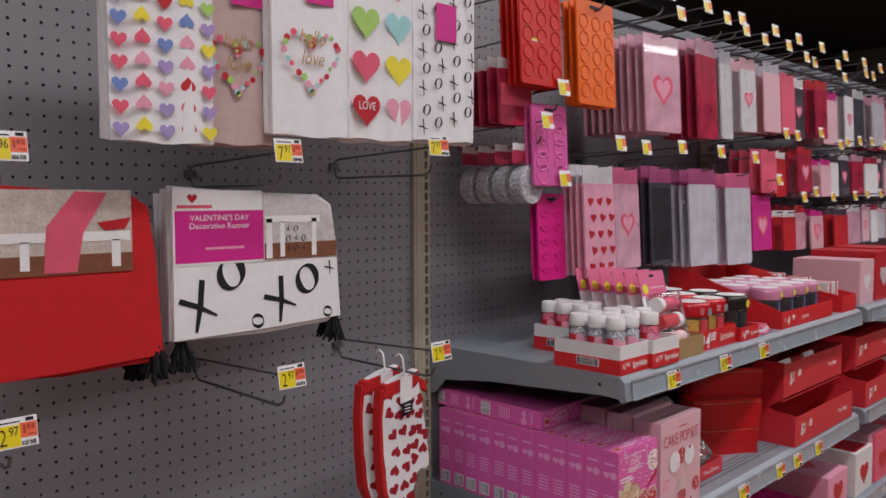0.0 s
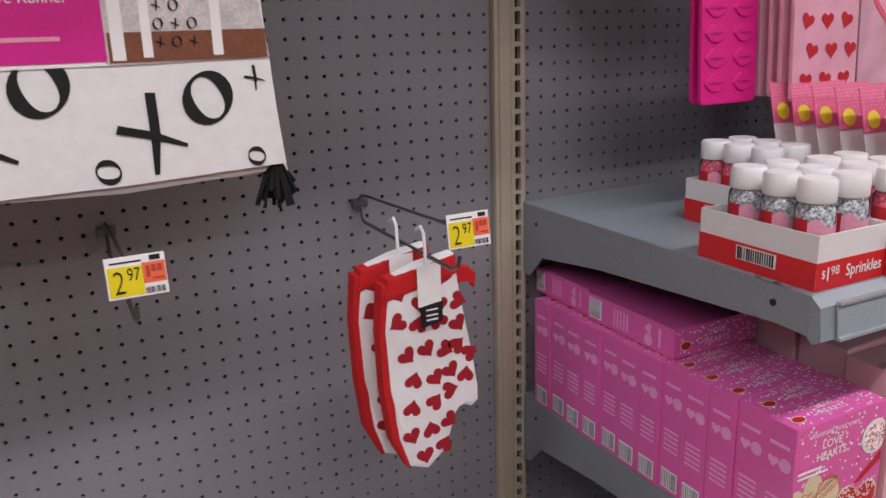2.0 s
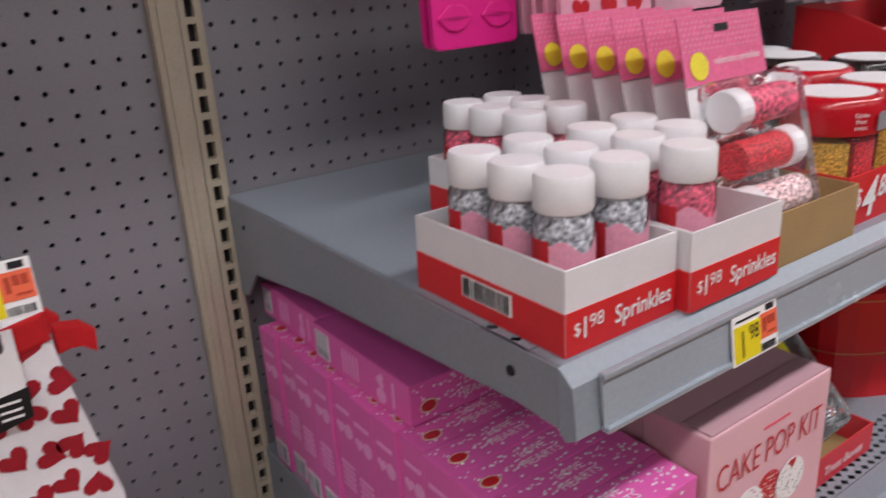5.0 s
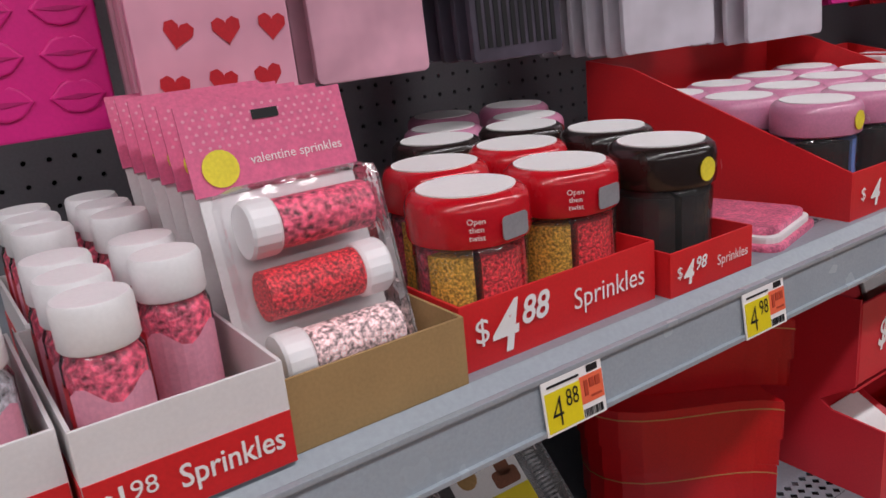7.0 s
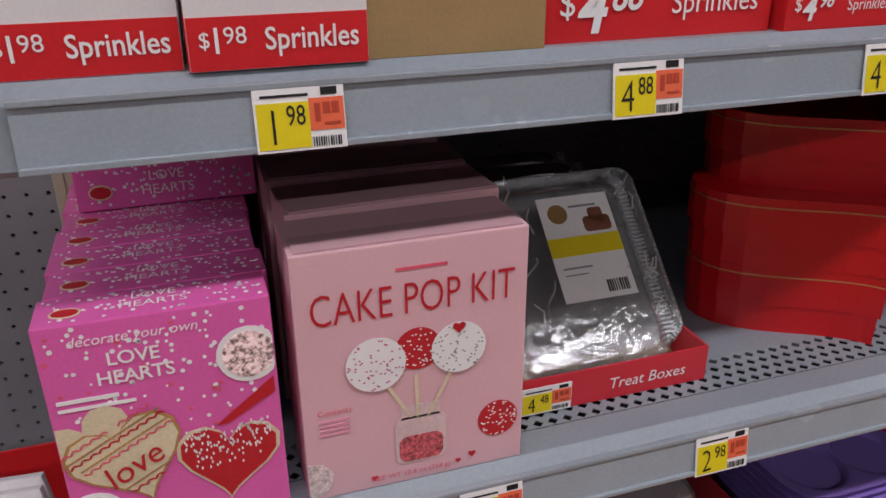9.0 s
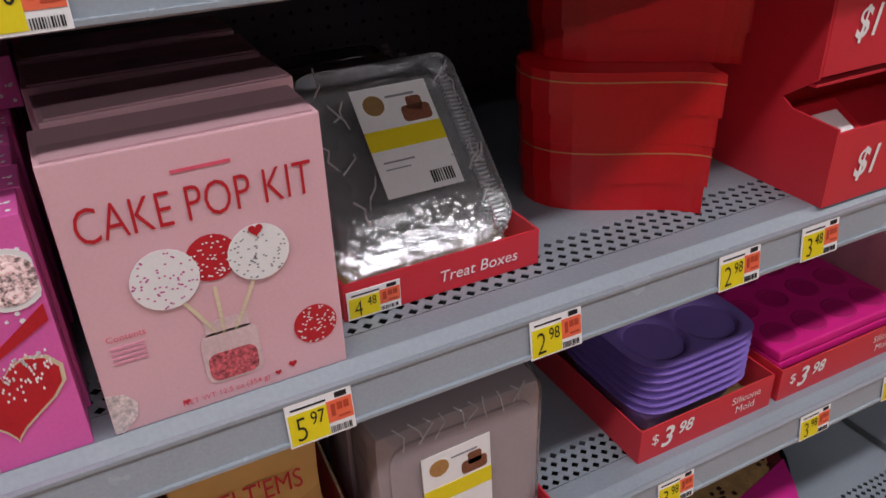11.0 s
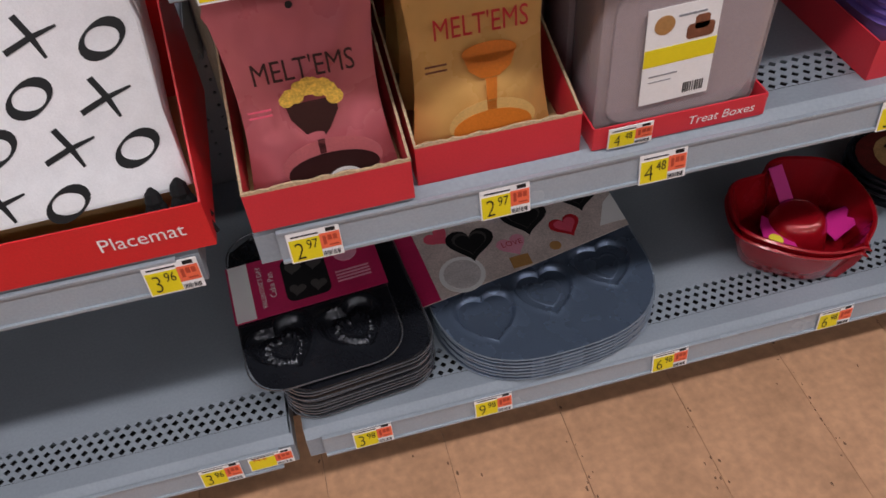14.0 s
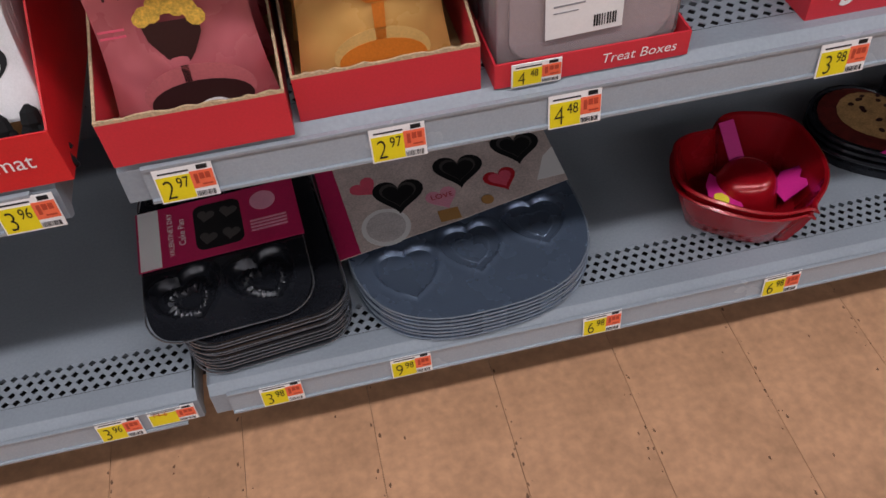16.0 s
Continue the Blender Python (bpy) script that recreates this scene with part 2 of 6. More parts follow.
def ring(bm, m, w, h, t, cx, cy, rot=0, thick=0.0003, n=24):
    """A hand-drawn O: an oval ring whose line swells and thins."""
    vs = []
    a0 = radians(rot)
    for i in range(n):
        a = 2 * math.pi * i / n
        k = t * (0.75 + 0.45 * math.sin(a * 2 + 0.8))
        row = []
        for d in (k / 2, -k / 2):
            u, v = (w / 2 + d) * math.cos(a), (h / 2 + d) * math.sin(a)
            row.append(bm.verts.new(m @ Vector((cx + u * math.cos(a0) - v * math.sin(a0), cy + u * math.sin(a0) + v * math.cos(a0), thick))))
        vs.append(row)
    for i in range(n):
        j = (i + 1) % n
        bm.faces.new((vs[i][0], vs[j][0], vs[j][1], vs[i][1]))


def stroke(bm, m, p, q, t0, t1, thick=0.0003):
    p, q = Vector(p), Vector(q)
    d = (q - p).normalized()
    s = Vector((-d.y, d.x))
    mid = (p + q) / 2 + s * t0 * 0.12
    pts = [p + s * t0 * 0.35, p - s * t0 * 0.5, mid - s * t1 * 0.5, q - s * t1 * 0.22, q + s * t1 * 0.3, mid + s * t0 * 0.45]
    bm.faces.new([bm.verts.new(m @ Vector((a.x, a.y, thick))) for a in pts])


def cross(bm, m, w, h, t, cx, cy, rot=0):
    a = radians(rot)

    def r(u, v):
        return (cx + u * math.cos(a) - v * math.sin(a), cy + u * math.sin(a) + v * math.cos(a))
    stroke(bm, m, r(w * 0.15, h * 0.5), r(-w * 0.05, -h * 0.55), t, t * 0.8)
    m2 = m @ Matrix.Translation((0, 0, 0.0002))
    stroke(bm, m2, r(-w * 0.5, h * 0.12), r(w * 0.55, -h * 0.25), t * 0.9, t * 0.6)


def tube(bm, pts, r, n=6):
    pts = [Vector(p) for p in pts]
    rings = []
    for i, p in enumerate(pts):
        d = (pts[min(i + 1, len(pts) - 1)] - pts[max(i - 1, 0)]).normalized()
        a = d.orthogonal().normalized() if abs(d.z) > 0.95 else d.cross(Vector((0, 0, 1))).normalized()
        b = d.cross(a)
        rings.append([bm.verts.new(p + r * (math.cos(2 * math.pi * k / n) * a + math.sin(2 * math.pi * k / n) * b)) for k in range(n)])
    for s, e in zip(rings, rings[1:]):
        for k in range(n):
            bm.faces.new((s[k], s[(k + 1) % n], e[(k + 1) % n], e[k]))
    bm.faces.new(rings[0][::-1])
    bm.faces.new(rings[-1])
    return bm


def lathe(bm, prof, n=20, c=(0, 0, 0)):
    rings = []
    for r, z in prof:
        rings.append([bm.verts.new((c[0] + r * math.cos(2 * math.pi * k / n), c[1] + r * math.sin(2 * math.pi * k / n), c[2] + z)) for k in range(n)])
    for s, e in zip(rings, rings[1:]):
        for k in range(n):
            bm.faces.new((s[k], s[(k + 1) % n], e[(k + 1) % n], e[k]))
    bm.faces.new(rings[0][::-1])
    bm.faces.new(rings[-1])
    return bm


TEXTS = {}


def words(parent, s, m, size, material, name="lettering", wide=1.0, lean=0.0, align="CENTER", bold=0.0):
    """Flat lettering in the built-in font, on the plane m."""
    key = (s, align, material.name, bold, lean)
    if key not in TEXTS:
        cu = bpy.data.curves.new("lettering", "FONT")
        cu.body, cu.size, cu.align_x, cu.align_y, cu.resolution_u, cu.offset, cu.shear = s, 1.0, align, "CENTER", 3, bold, lean
        ob = bpy.data.objects.new("lettering", cu)
        me = bpy.data.meshes.new_from_object(ob)
        bpy.data.objects.remove(ob)
        me.materials.clear()
        me.materials.append(material)
        TEXTS[key] = me
    ob = new(name, TEXTS[key])
    ob.parent = parent
    ob.matrix_basis = m @ Matrix.Translation((0, 0, 0.0007)) @ Matrix.Diagonal((size * wide, size, 1, 1))
    return ob


def flat(name, shapes, m, material, parent, thick=0.0004, label=""):
    bm = bmesh.new()
    for s in shapes:
        prism(bm, s, m, thick)
    ob = part(name, bm, material, parent, label)
    if len(shapes) > 1:
        ob["kind"] = "stuff"
    return ob


def in_heart(x, y):
    """0 at the middle of a heart about 2.3 wide, 1 on its outline, more outside."""
    lo, hi = 0.0, 4.0
    for _ in range(12):
        k = (lo + hi) / 2
        a, b = x / (k + 1e-6), y / (k + 1e-6)
        if (a * a + b * b - 1) ** 3 - a * a * b ** 3 < 0:
            hi = k
        else:
            lo = k
    return hi


def dished(w, d, n, height, power, skirt):
    """A rounded plate w by d whose top follows height(x, y), with a skirt hanging from its edge."""
    bm = bmesh.new()
    rows = []
    for j in range(n + 1):
        row = []
        for i in range(n + 1):
            u, v = 2 * i / n - 1, 2 * j / n - 1
            k = max(abs(u), abs(v), 1e-9) / max((abs(u) ** power + abs(v) ** power) ** (1 / power), 1e-9)
            x, y = w / 2 * (1 + u * k), d / 2 * (1 + v * k)
            row.append(bm.verts.new((x, y, height(x, y))))
        rows.append(row)
    for a, b in zip(rows, rows[1:]):
        for i in range(n):
            bm.faces.new((a[i], a[i + 1], b[i + 1], b[i]))
    edge = rows[0][:-1] + [r_[-1] for r_ in rows[:-1]] + rows[-1][:0:-1] + [r_[0] for r_ in rows[:0:-1]]
    low = [bm.verts.new((v.co.x + (w / 2 - v.co.x) * 0.04, v.co.y + (d / 2 - v.co.y) * 0.04, v.co.z - skirt)) for v in edge]
    for i in range(len(edge)):
        j = (i + 1) % len(edge)
        bm.faces.new((edge[j], edge[i], low[i], low[j]))
    bm.faces.new(low[::-1])
    return bm


def dip(q):
    q = min(max(q, 0.0), 1.0)
    return q * q * (3 - 2 * q)


def bars(m, x0, x1, y0, y1, n, seed=0):
    """Upright bars of a barcode as outlines."""
    r = random.Random(seed)
    out, step = [], (x1 - x0) / n
    for i in range(n):
        w = step * r.uniform(0.3, 0.75)
        out.append(rect(x0 + i * step, x0 + i * step + w, y0, y1))
    return out


def holed(name, x0, z0, nx, nz, pitch, r, y, material, parent, depth=0.005, sides=8):
    """A board with a grid of real round holes; x0, z0 is the first hole."""
    h = pitch / 2
    base = [(-h, -h), (0, -h), (h, -h), (h, 0), (h, h), (0, h), (-h, h), (-h, 0)]
    cell_out = np.array([(u, 0, v) for u, v in base])
    ang = [math.atan2(v, u) for u, v in base]
    cell_in = np.array([(r * math.cos(a), 0, r * math.sin(a)) for a in ang])
    cell_bk = cell_in + np.array((0, depth, 0))
    cell = np.concatenate([cell_out, cell_in, cell_bk])
    gx, gz = np.meshgrid(np.arange(nx), np.arange(nz))
    off = np.stack([x0 + gx.ravel() * pitch, np.full(nx * nz, y), z0 + gz.ravel() * pitch], 1)
    verts = (off[:, None, :] + cell[None]).reshape(-1, 3)
    fc = []
    for i in range(8):
        j = (i + 1) % 8
        fc += [(i, j, 8 + j, 8 + i), (8 + i, 8 + j, 16 + j, 16 + i)]
    faces = (np.arange(nx * nz)[:, None, None] * 24 + np.array(fc)[None]).reshape(-1, 4)
    me = bpy.data.meshes.new(name)
    me.from_pydata(verts.tolist(), [], faces.tolist())
    weld(me)
    return link(name, me, material, parent)

# ---- structure ----
P = 0.0254
X1, X2 = 0.035, 1.48            # middles of the two uprights
Z3, Z2, Z1, Z0 = 1.228, 0.890, 0.582, 0.187   # shelf tops
FRONT, FRONT1, FRONT0 = -0.552, -0.540, -0.546   # fronts of the upper shelves, the third shelf and the deck

floor = tagged(part("floor", box(-9, 14, -9, 9, -0.06, -0.004), FLOORG), "tan plank shop floor with dark worn seams", "floor", kind="structure")
plank_me = None
for i in range(17):
    bm = box(-0.0970, 0.0970, -1.9, 0.55, -0.004, 0.0, 0.0008)
    if plank_me is None:
        ob = part("plank", bm, FLOOR, floor)
        plank_me = ob.data
    else:
        bm.free()
        ob = link("plank", plank_me, None, floor)
    ob.location = (0.138 + 0.1945 * (i - 7), 0, 0)
for a, b, c, d in ((-9, -1.34, -9, 9), (2.0, 14, -9, 9), (-1.335, 1.995, -9, -1.905), (-1.335, 1.995, 0.555, 9)):
    part("floor_field", box(a, b, c, d, -0.004, -0.0005), FLOOR, floor)
r = random.Random(12)
scuffs = []
for k in range(420):
    if k % 6 == 0:
        cx, cy = r.uniform(-0.6, 1.4), r.uniform(-1.3, -0.5)
    else:
        cx, cy = 0.0408 + 0.1945 * r.randint(-3, 6) + r.gauss(0, 0.007), -0.62 + r.gauss(0, 0.16) - 0.1 * (k % 3)
    q = r.uniform(0.0006, 0.0028)
    scuffs.append([(cx + q * r.uniform(0.5, 1) * math.cos(t), cy + q * r.uniform(0.5, 2.2) * math.sin(t)) for t in [6.283 * i / 7 for i in range(7)]])
flat("scuff", scuffs, top(0, 0, 0.0002), mat("dark_scuff", "#70503a", 0.7, var=0.3, size=60), floor, 0.0002)
tagged(part("ceiling", box(-9, 14, -9, 9, 4.2, 4.3), CEIL), "dark painted open shop ceiling", "ceiling", kind="structure")
for nm, a in (("wall_south", (-9, 14, -9.1, -9)), ("wall_north", (-9, 14, 9, 9.1)), ("wall_west", (-9.1, -9, -9, 9)), ("wall_east", (14, 14.1, -9, 9))):
    tagged(part(nm, box(*a, 0, 4.2), WALLP), "plain grey painted shop wall", "wall", kind="structure")
tagged(part("wall_aisle", box(-4, 7, -3.1, -2.95, 0, 1.9, 0.01), WALLP), "plain grey back of the shelving across the aisle", "wall", kind="structure")
TUBE = glow("lit_diffuser", (1.0, 0.96, 0.93), 3.0)
for lamp_y in LAMP_Y:
    for lamp_x in (-4.0, 0.8, 5.6):
        t = thing("ceiling_light", (lamp_x, lamp_y, 4.1), "long white fluorescent ceiling light, switched on", "ceiling light", "ceiling lights")
        bm = box(-2.12, 2.12, -0.15, 0.15, -0.02, 0.1, 0.01)
        part("housing", bm, CAPW, t)
        part("diffuser", box(-2.1, 2.1, -0.12, 0.12, -0.055, -0.022, 0.01), TUBE, t)
for bx_ in range(6):
    tagged(part("ceiling_beam", box(-9, 14, -6.9 + 2.6 * bx_, -6.78 + 2.6 * bx_, 3.8, 3.98, 0.01), CEIL), "dark steel ceiling beam", "beam", kind="structure")

# perforated back panels, bay by bay
back = tagged(new("wall_pegboard"), "grey metal pegboard back panel with round holes", "pegboard", kind="structure")
ztop = 1.392 + P * 29
nz = 75
zbot = ztop - P * (nz - 1)
holed("board", -P * 47, zbot, 48, nz, P, 0.0029, 0.0, PEG, back)
holed("board", 0.0766, zbot, 54, nz, P, 0.0029, 0.0, PEG, back)
h = P / 2
part("board_edge", box(0.0127, 0.0637, 0.0, 0.004, 0.19, ztop + h), PEG, back)
part("board_far", box(X2 - 0.03, 6.2, 0.0, 0.004, 0.19, ztop + h), PEG, back)
part("board_near", box(-3.5, -P * 47 - h - 0.001, 0.0, 0.004, 0.19, ztop + h), PEG, back)
part("board_foot", box(-3.5, 6.2, 0.001, 0.004, 0.0, zbot - h), PEG, back)
# dark sheet puts the shade behind the pegboard holes into colour
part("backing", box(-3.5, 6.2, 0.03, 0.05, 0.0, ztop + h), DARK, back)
part("top_rail", box(-3.5, 6.2, -0.012, 0.05, ztop + h, ztop + h + 0.03, 0.003), STEEL_D, back)


def upright(x):
    t = thing("shelf_upright", (x, 0, 0), "beige enamelled steel upright with a column of black slots", "upright", "shelf uprights")
    t["kind"] = "structure"
    part("post", box(-0.026, 0.004, -0.014, 0.0, 0.0, ztop, 0.003), BEIGE, t)
    part("rib", box(-0.019, -0.012, -0.0165, -0.0142, 0.0, ztop, 0.001), BEIGE, t)
    vs, fs = [], []
    n = 76
    for k in range(n):
        zc = 1.386 + P * (28 - k)
        if zc < 0.02:
            break
        o = [(0.0045, zc - h), (0.027, zc - h), (0.027, zc + h), (0.0045, zc + h)]
        q = [(0.0113, zc - 0.0093), (0.0213, zc - 0.0093), (0.0213, zc + 0.0093), (0.0113, zc + 0.0093)]
        b = len(vs)
        vs += [(u, -0.012, v) for u, v in o] + [(u, -0.012, v) for u, v in q] + [(u, -0.002, v) for u, v in q]
        for i in range(4):
            j = (i + 1) % 4
            fs += [(b + i, b + j, b + 4 + j, b + 4 + i), (b + 4 + i, b + 4 + j, b + 8 + j, b + 8 + i)]
    raw("slot_strip", vs, fs, BEIGE, t)
    # dark strip added for the shade inside the slots
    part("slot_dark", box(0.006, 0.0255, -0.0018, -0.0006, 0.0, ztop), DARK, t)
    part("strip_edge", box(0.0272, 0.0292, -0.012, 0.0, 0.0, ztop), BEIGE, t)
    return t


for x in (X1, X2, X2 + 1.445, X1 - 1.445):
    upright(x)


def shelf(x0, x1, z, fr=FRONT, label="grey enamelled steel shelf with diamond perforations and a price channel"):
    t = thing("shelf", (x0, 0, z), label, "shelf", "gondola shelves")
    w = x1 - x0
    d = -fr
    py0, py1, rows = d - 0.080, d - 0.030, 4
    part("plate", box(0, w, -py0, -0.004, -0.012, 0, 0.0015), STEEL, t)
    part("nosing", box(0, w, -d, -py1, -0.012, 0, 0.0015), STEEL, t)
    rh, cw = (py1 - py0) / rows, 0.0145
    vs, fs = [], []
    for r in range(rows):
        yc = -(py0 + rh * (r + 0.5))
        xs = -cw / 2 * (r % 2)
        k = 0
        while True:
            a, b_ = max(xs + k * cw, 0.0), min(xs + (k + 1) * cw, w)
            if a >= w - 1e-5:
                break
            k += 1
            if b_ - a < 0.003:
                continue
            xc = (a + b_) / 2
            o = [(a, yc - rh / 2), (b_, yc - rh / 2), (b_, yc + rh / 2), (a, yc + rh / 2)]
            if b_ - a < cw * 0.9:
                i0 = len(vs)
                vs += [(u, v, 0) for u, v in o]
                fs.append((i0, i0 + 1, i0 + 2, i0 + 3))
                continue
            q = [(xc, yc - rh * 0.41), (xc + cw * 0.37, yc), (xc, yc + rh * 0.41), (xc - cw * 0.37, yc)]
            i0 = len(vs)
            vs += [(u, v, 0) for u, v in o] + [(u, v, 0) for u, v in q] + [(u, v, -0.0012) for u, v in q]
            for i in range(4):
                j = (i + 1) % 4
                fs += [(i0 + i, i0 + j, i0 + 4 + i), (i0 + j, i0 + 4 + j, i0 + 4 + i), (i0 + 4 + i, i0 + 4 + j, i0 + 8 + j, i0 + 8 + i)]
    tagged(raw("perforated_strip", vs, fs, STEEL, t), kind="stuff")
    # no tray hangs here: dark sheet stands for shade below the perforations
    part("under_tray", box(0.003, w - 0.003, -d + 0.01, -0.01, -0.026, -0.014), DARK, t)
    # front lip, leaning out a little, with the price channel on it
    bm = bmesh.new()
    prism(bm, [(0.0, 0.0), (0.012, -0.010), (0.016, -0.046), (0.006, -0.052), (0.0, -0.046)], Matrix(((0, 0, 1, 0), (-1, 0, 0, -d), (0, 1, 0, 0), (0, 0, 0, 1))), w)
    part("front_lip", bm, STEEL, t)
    bm = bmesh.new()
    prism(bm, [(0.0135, -0.009), (0.0155, -0.009), (0.0195, -0.045), (0.0175, -0.045)], Matrix(((0, 0, 1, 0.022), (-1, 0, 0, -d), (0, 1, 0, 0), (0, 0, 0, 1))), w - 0.044)
    part("price_channel", bm, CHANNEL, t)
    bm = bmesh.new()
    for v in (-0.008, -0.0455):
        bx(bm, 0.022, w - 0.022, -d - 0.0225 + (0.004 if v > -0.02 else 0), -d - 0.013, v - 0.002, v + 0.002, 0.0007)
    part("channel_rim", bm, CHANNEL, t)
    prof = [(0.0, 0.004), (0.0, -0.118), (0.030, -0.118), (0.066, -0.080), (0.21, -0.062), (d - 0.04, -0.042), (d, -0.044), (d, 0.0), (0.02, 0.0)]
    for xx in (0.0, w - 0.003):
        bm = bmesh.new()
        prism(bm, prof, Matrix(((0, 0, 1, xx - 0.0008), (-1, 0, 0, 0), (0, 1, 0, 0), (0, 0, 0, 1))), 0.0035)
        br = part("bracket", bm, STEEL_D, t)
        part("rivet_hole", lathe(bmesh.new(), [(0.004, -0.0012), (0.004, 0.0012)], 10), INK, br).matrix_basis = pose(xx - 0.001, -d + 0.045, -0.02, 0, 90, 0)
        part("rivet_hole", lathe(bmesh.new(), [(0.0028, -0.0012), (0.0028, 0.0012)], 10), INK, br).matrix_basis = pose(xx - 0.001, -0.05, -0.028, 0, 90, 0)
    return t


BX0, BX1 = X1 + 0.0265, X2 - 0.0265
for z, fr in ((Z3, FRONT), (Z2, FRONT), (Z1, FRONT1)):
    shelf(BX0, BX1, z, fr)
    shelf(X2 + 0.03, X2 + 1.415, z, fr)
shelf(X1 - 1.415, X1 - 0.03, Z1 - 0.004, FRONT1)
for a, b in ((X1 - 1.43, X1 - 0.012), (X1 + 0.004, X2 - 0.012), (X2 + 0.004, X2 + 1.43)):
    shelf(a, b, Z0, FRONT0, "grey steel base deck with diamond perforations")
    # kick plate's near-black colour carries the shadow beneath the deck
    tagged(part("baseboard", box(a, b, -0.40, -0.38, 0.0, 0.125), DARK), "recessed kick plate under the base deck, shade put into its dark colour", "kick plate", kind="structure")

# ---- price tags and hooks ----


def price_tag(x, y, z, price="", w=0.055, hgt=0.039, tilt=-8, rz=0, group="shelf price tags", small=False):
    """x, z: the top left corner of the tag's face."""
    t = thing("price_tag", (x, y, z), "white, yellow and orange paper shelf price tag", "price tag", group, rz, tilt)
    part("card", box(0, w, -0.0006, 0.0006, -hgt, 0, 0.0003), WHITE, t)
    f = front(0, -0.0007, -hgt)
    flat("yellow_panel", [rect(0.0015, w * 0.60, 0.002, hgt * 0.76)], f, YELLOW, t)
    flat("orange_panel", [rect(w * 0.60, w * 0.985, hgt * 0.30, hgt * 0.80)], f, ORANGE, t)
    if small:
        return t
    flat("orange_print", [rect(w * 0.66, w * 0.72, hgt * 0.44, hgt * 0.72), rect(w * 0.75, w * 0.83, hgt * 0.56, hgt * 0.73), rect(w * 0.85, w * 0.93, hgt * 0.56, hgt * 0.73), rect(w * 0.76, w * 0.94, hgt * 0.38, hgt * 0.42)], f @ Matrix.Translation((0, 0, 0.0005)), ORANGED, t)
    flat("code_print", bars(f, w * 0.62, w * 0.95, 0.002, hgt * 0.2, 12, 3) + [rect(w * 0.74, w * 0.92, hgt * 0.84, hgt * 0.96)] + [rect(w * 0.08, w * 0.6, hgt * 0.84, hgt * 0.88)], f, INK, t)
    if price:
        a, b = price.split(".")
        g = f @ Matrix.Translation((0, 0, 0.0002))
        words(t, a, g @ Matrix.Translation((w * (0.2 if len(a) < 2 else 0.19), hgt * 0.36, 0)), hgt * 0.80, INK, "price_print", 0.72 if len(a) < 2 else 0.52, bold=-0.012)
        words(t, b, g @ Matrix.Translation((w * 0.45, hgt * 0.54, 0)), hgt * 0.44, INK, "price_print", 0.7)
    return t


YT = FRONT - 0.0205
for x, p in ((0.214, "1.98"), (0.454, "4.88"), (0.668, "4.98")):
    price_tag(x, YT + 0.003, Z3 - 0.009, p)
for x, p in ((0.082, "12.98"), (0.345, "5.97"), (0.568, "2.98"), (0.790, "2.98"), (0.905, "3.48"), (1.06, "1.88")):
    price_tag(x, YT + 0.003, Z2 - 0.010, p)
for x, p in ((0.092, "2.97"), (0.296, "2.97"), (0.475, "4.48"), (0.764, "3.98"), (1.0, "3.98"), (1.16, "5.98")):
    price_tag(x, YT + 0.015, Z1 - 0.010, p)
price_tag(-0.053, YT + 0.015, Z1 - 0.012, "3.96")
for x, p in ((0.102, "3.98"), (0.276, "9.98"), (0.544, "6.98"), (0.809, "6.98"), (1.08, "6.98"), (-0.108, "3.96"), (-0.36, "3.96")):
    price_tag(x, YT + 0.009, Z0 - 0.006, p)
t = price_tag(-0.042, YT + 0.009, Z0 - 0.006, "", 0.06, 0.03)
words(t, "F4-6", front(0.016, -0.0009, -0.008), 0.010, REDPRINT, "lettering")


def peg_hook(x, z, out=0.30, price="", tag=True, tagw=0.052, small=False):
    t = thing("peg_hook", (x, 0, z), "bent zinc wire peg hook with a price tag arm", "peg hook", "peg hooks")
    part("back_plate", box(-0.012, 0.012, -0.007, 0, -0.007, 0.006, 0.002), WIRE, t)
    bm = tube(bmesh.new(), [(0, -0.005, 0), (0, -0.012, -0.022), (0, -0.02, -0.027), (0, -out + 0.02, -0.027), (0, -out + 0.005, -0.02), (0, -out, -0.008)], 0.0026)
    part("prong", bm, WIRE, t)
    bm = tube(bmesh.new(), [(-0.004, -0.005, 0.003), (0, -0.014, 0.012), (0, -0.03, 0.014), (0, -out - 0.005, 0.026)], 0.0022)
    part("tag_arm", bm, WIRE, t)
    if tag:
        price_tag(x - tagw * 0.45, -out - 0.014, z + 0.046, price, tagw, 0.038, -10, 0, "hook price tags", small)
    return t


for x, z, p in ((-0.215, 1.262, "2.97"), (-0.558, 1.268, "2.97"), (-0.972, 1.262, "2.97"), (-0.220, 1.656, "7.97"), (-0.558, 1.633, "7.97"), (-0.972, 1.622, "7.96")):
    peg_hook(x, z, 0.31, p)

# ---- left bay: hanging linens ----


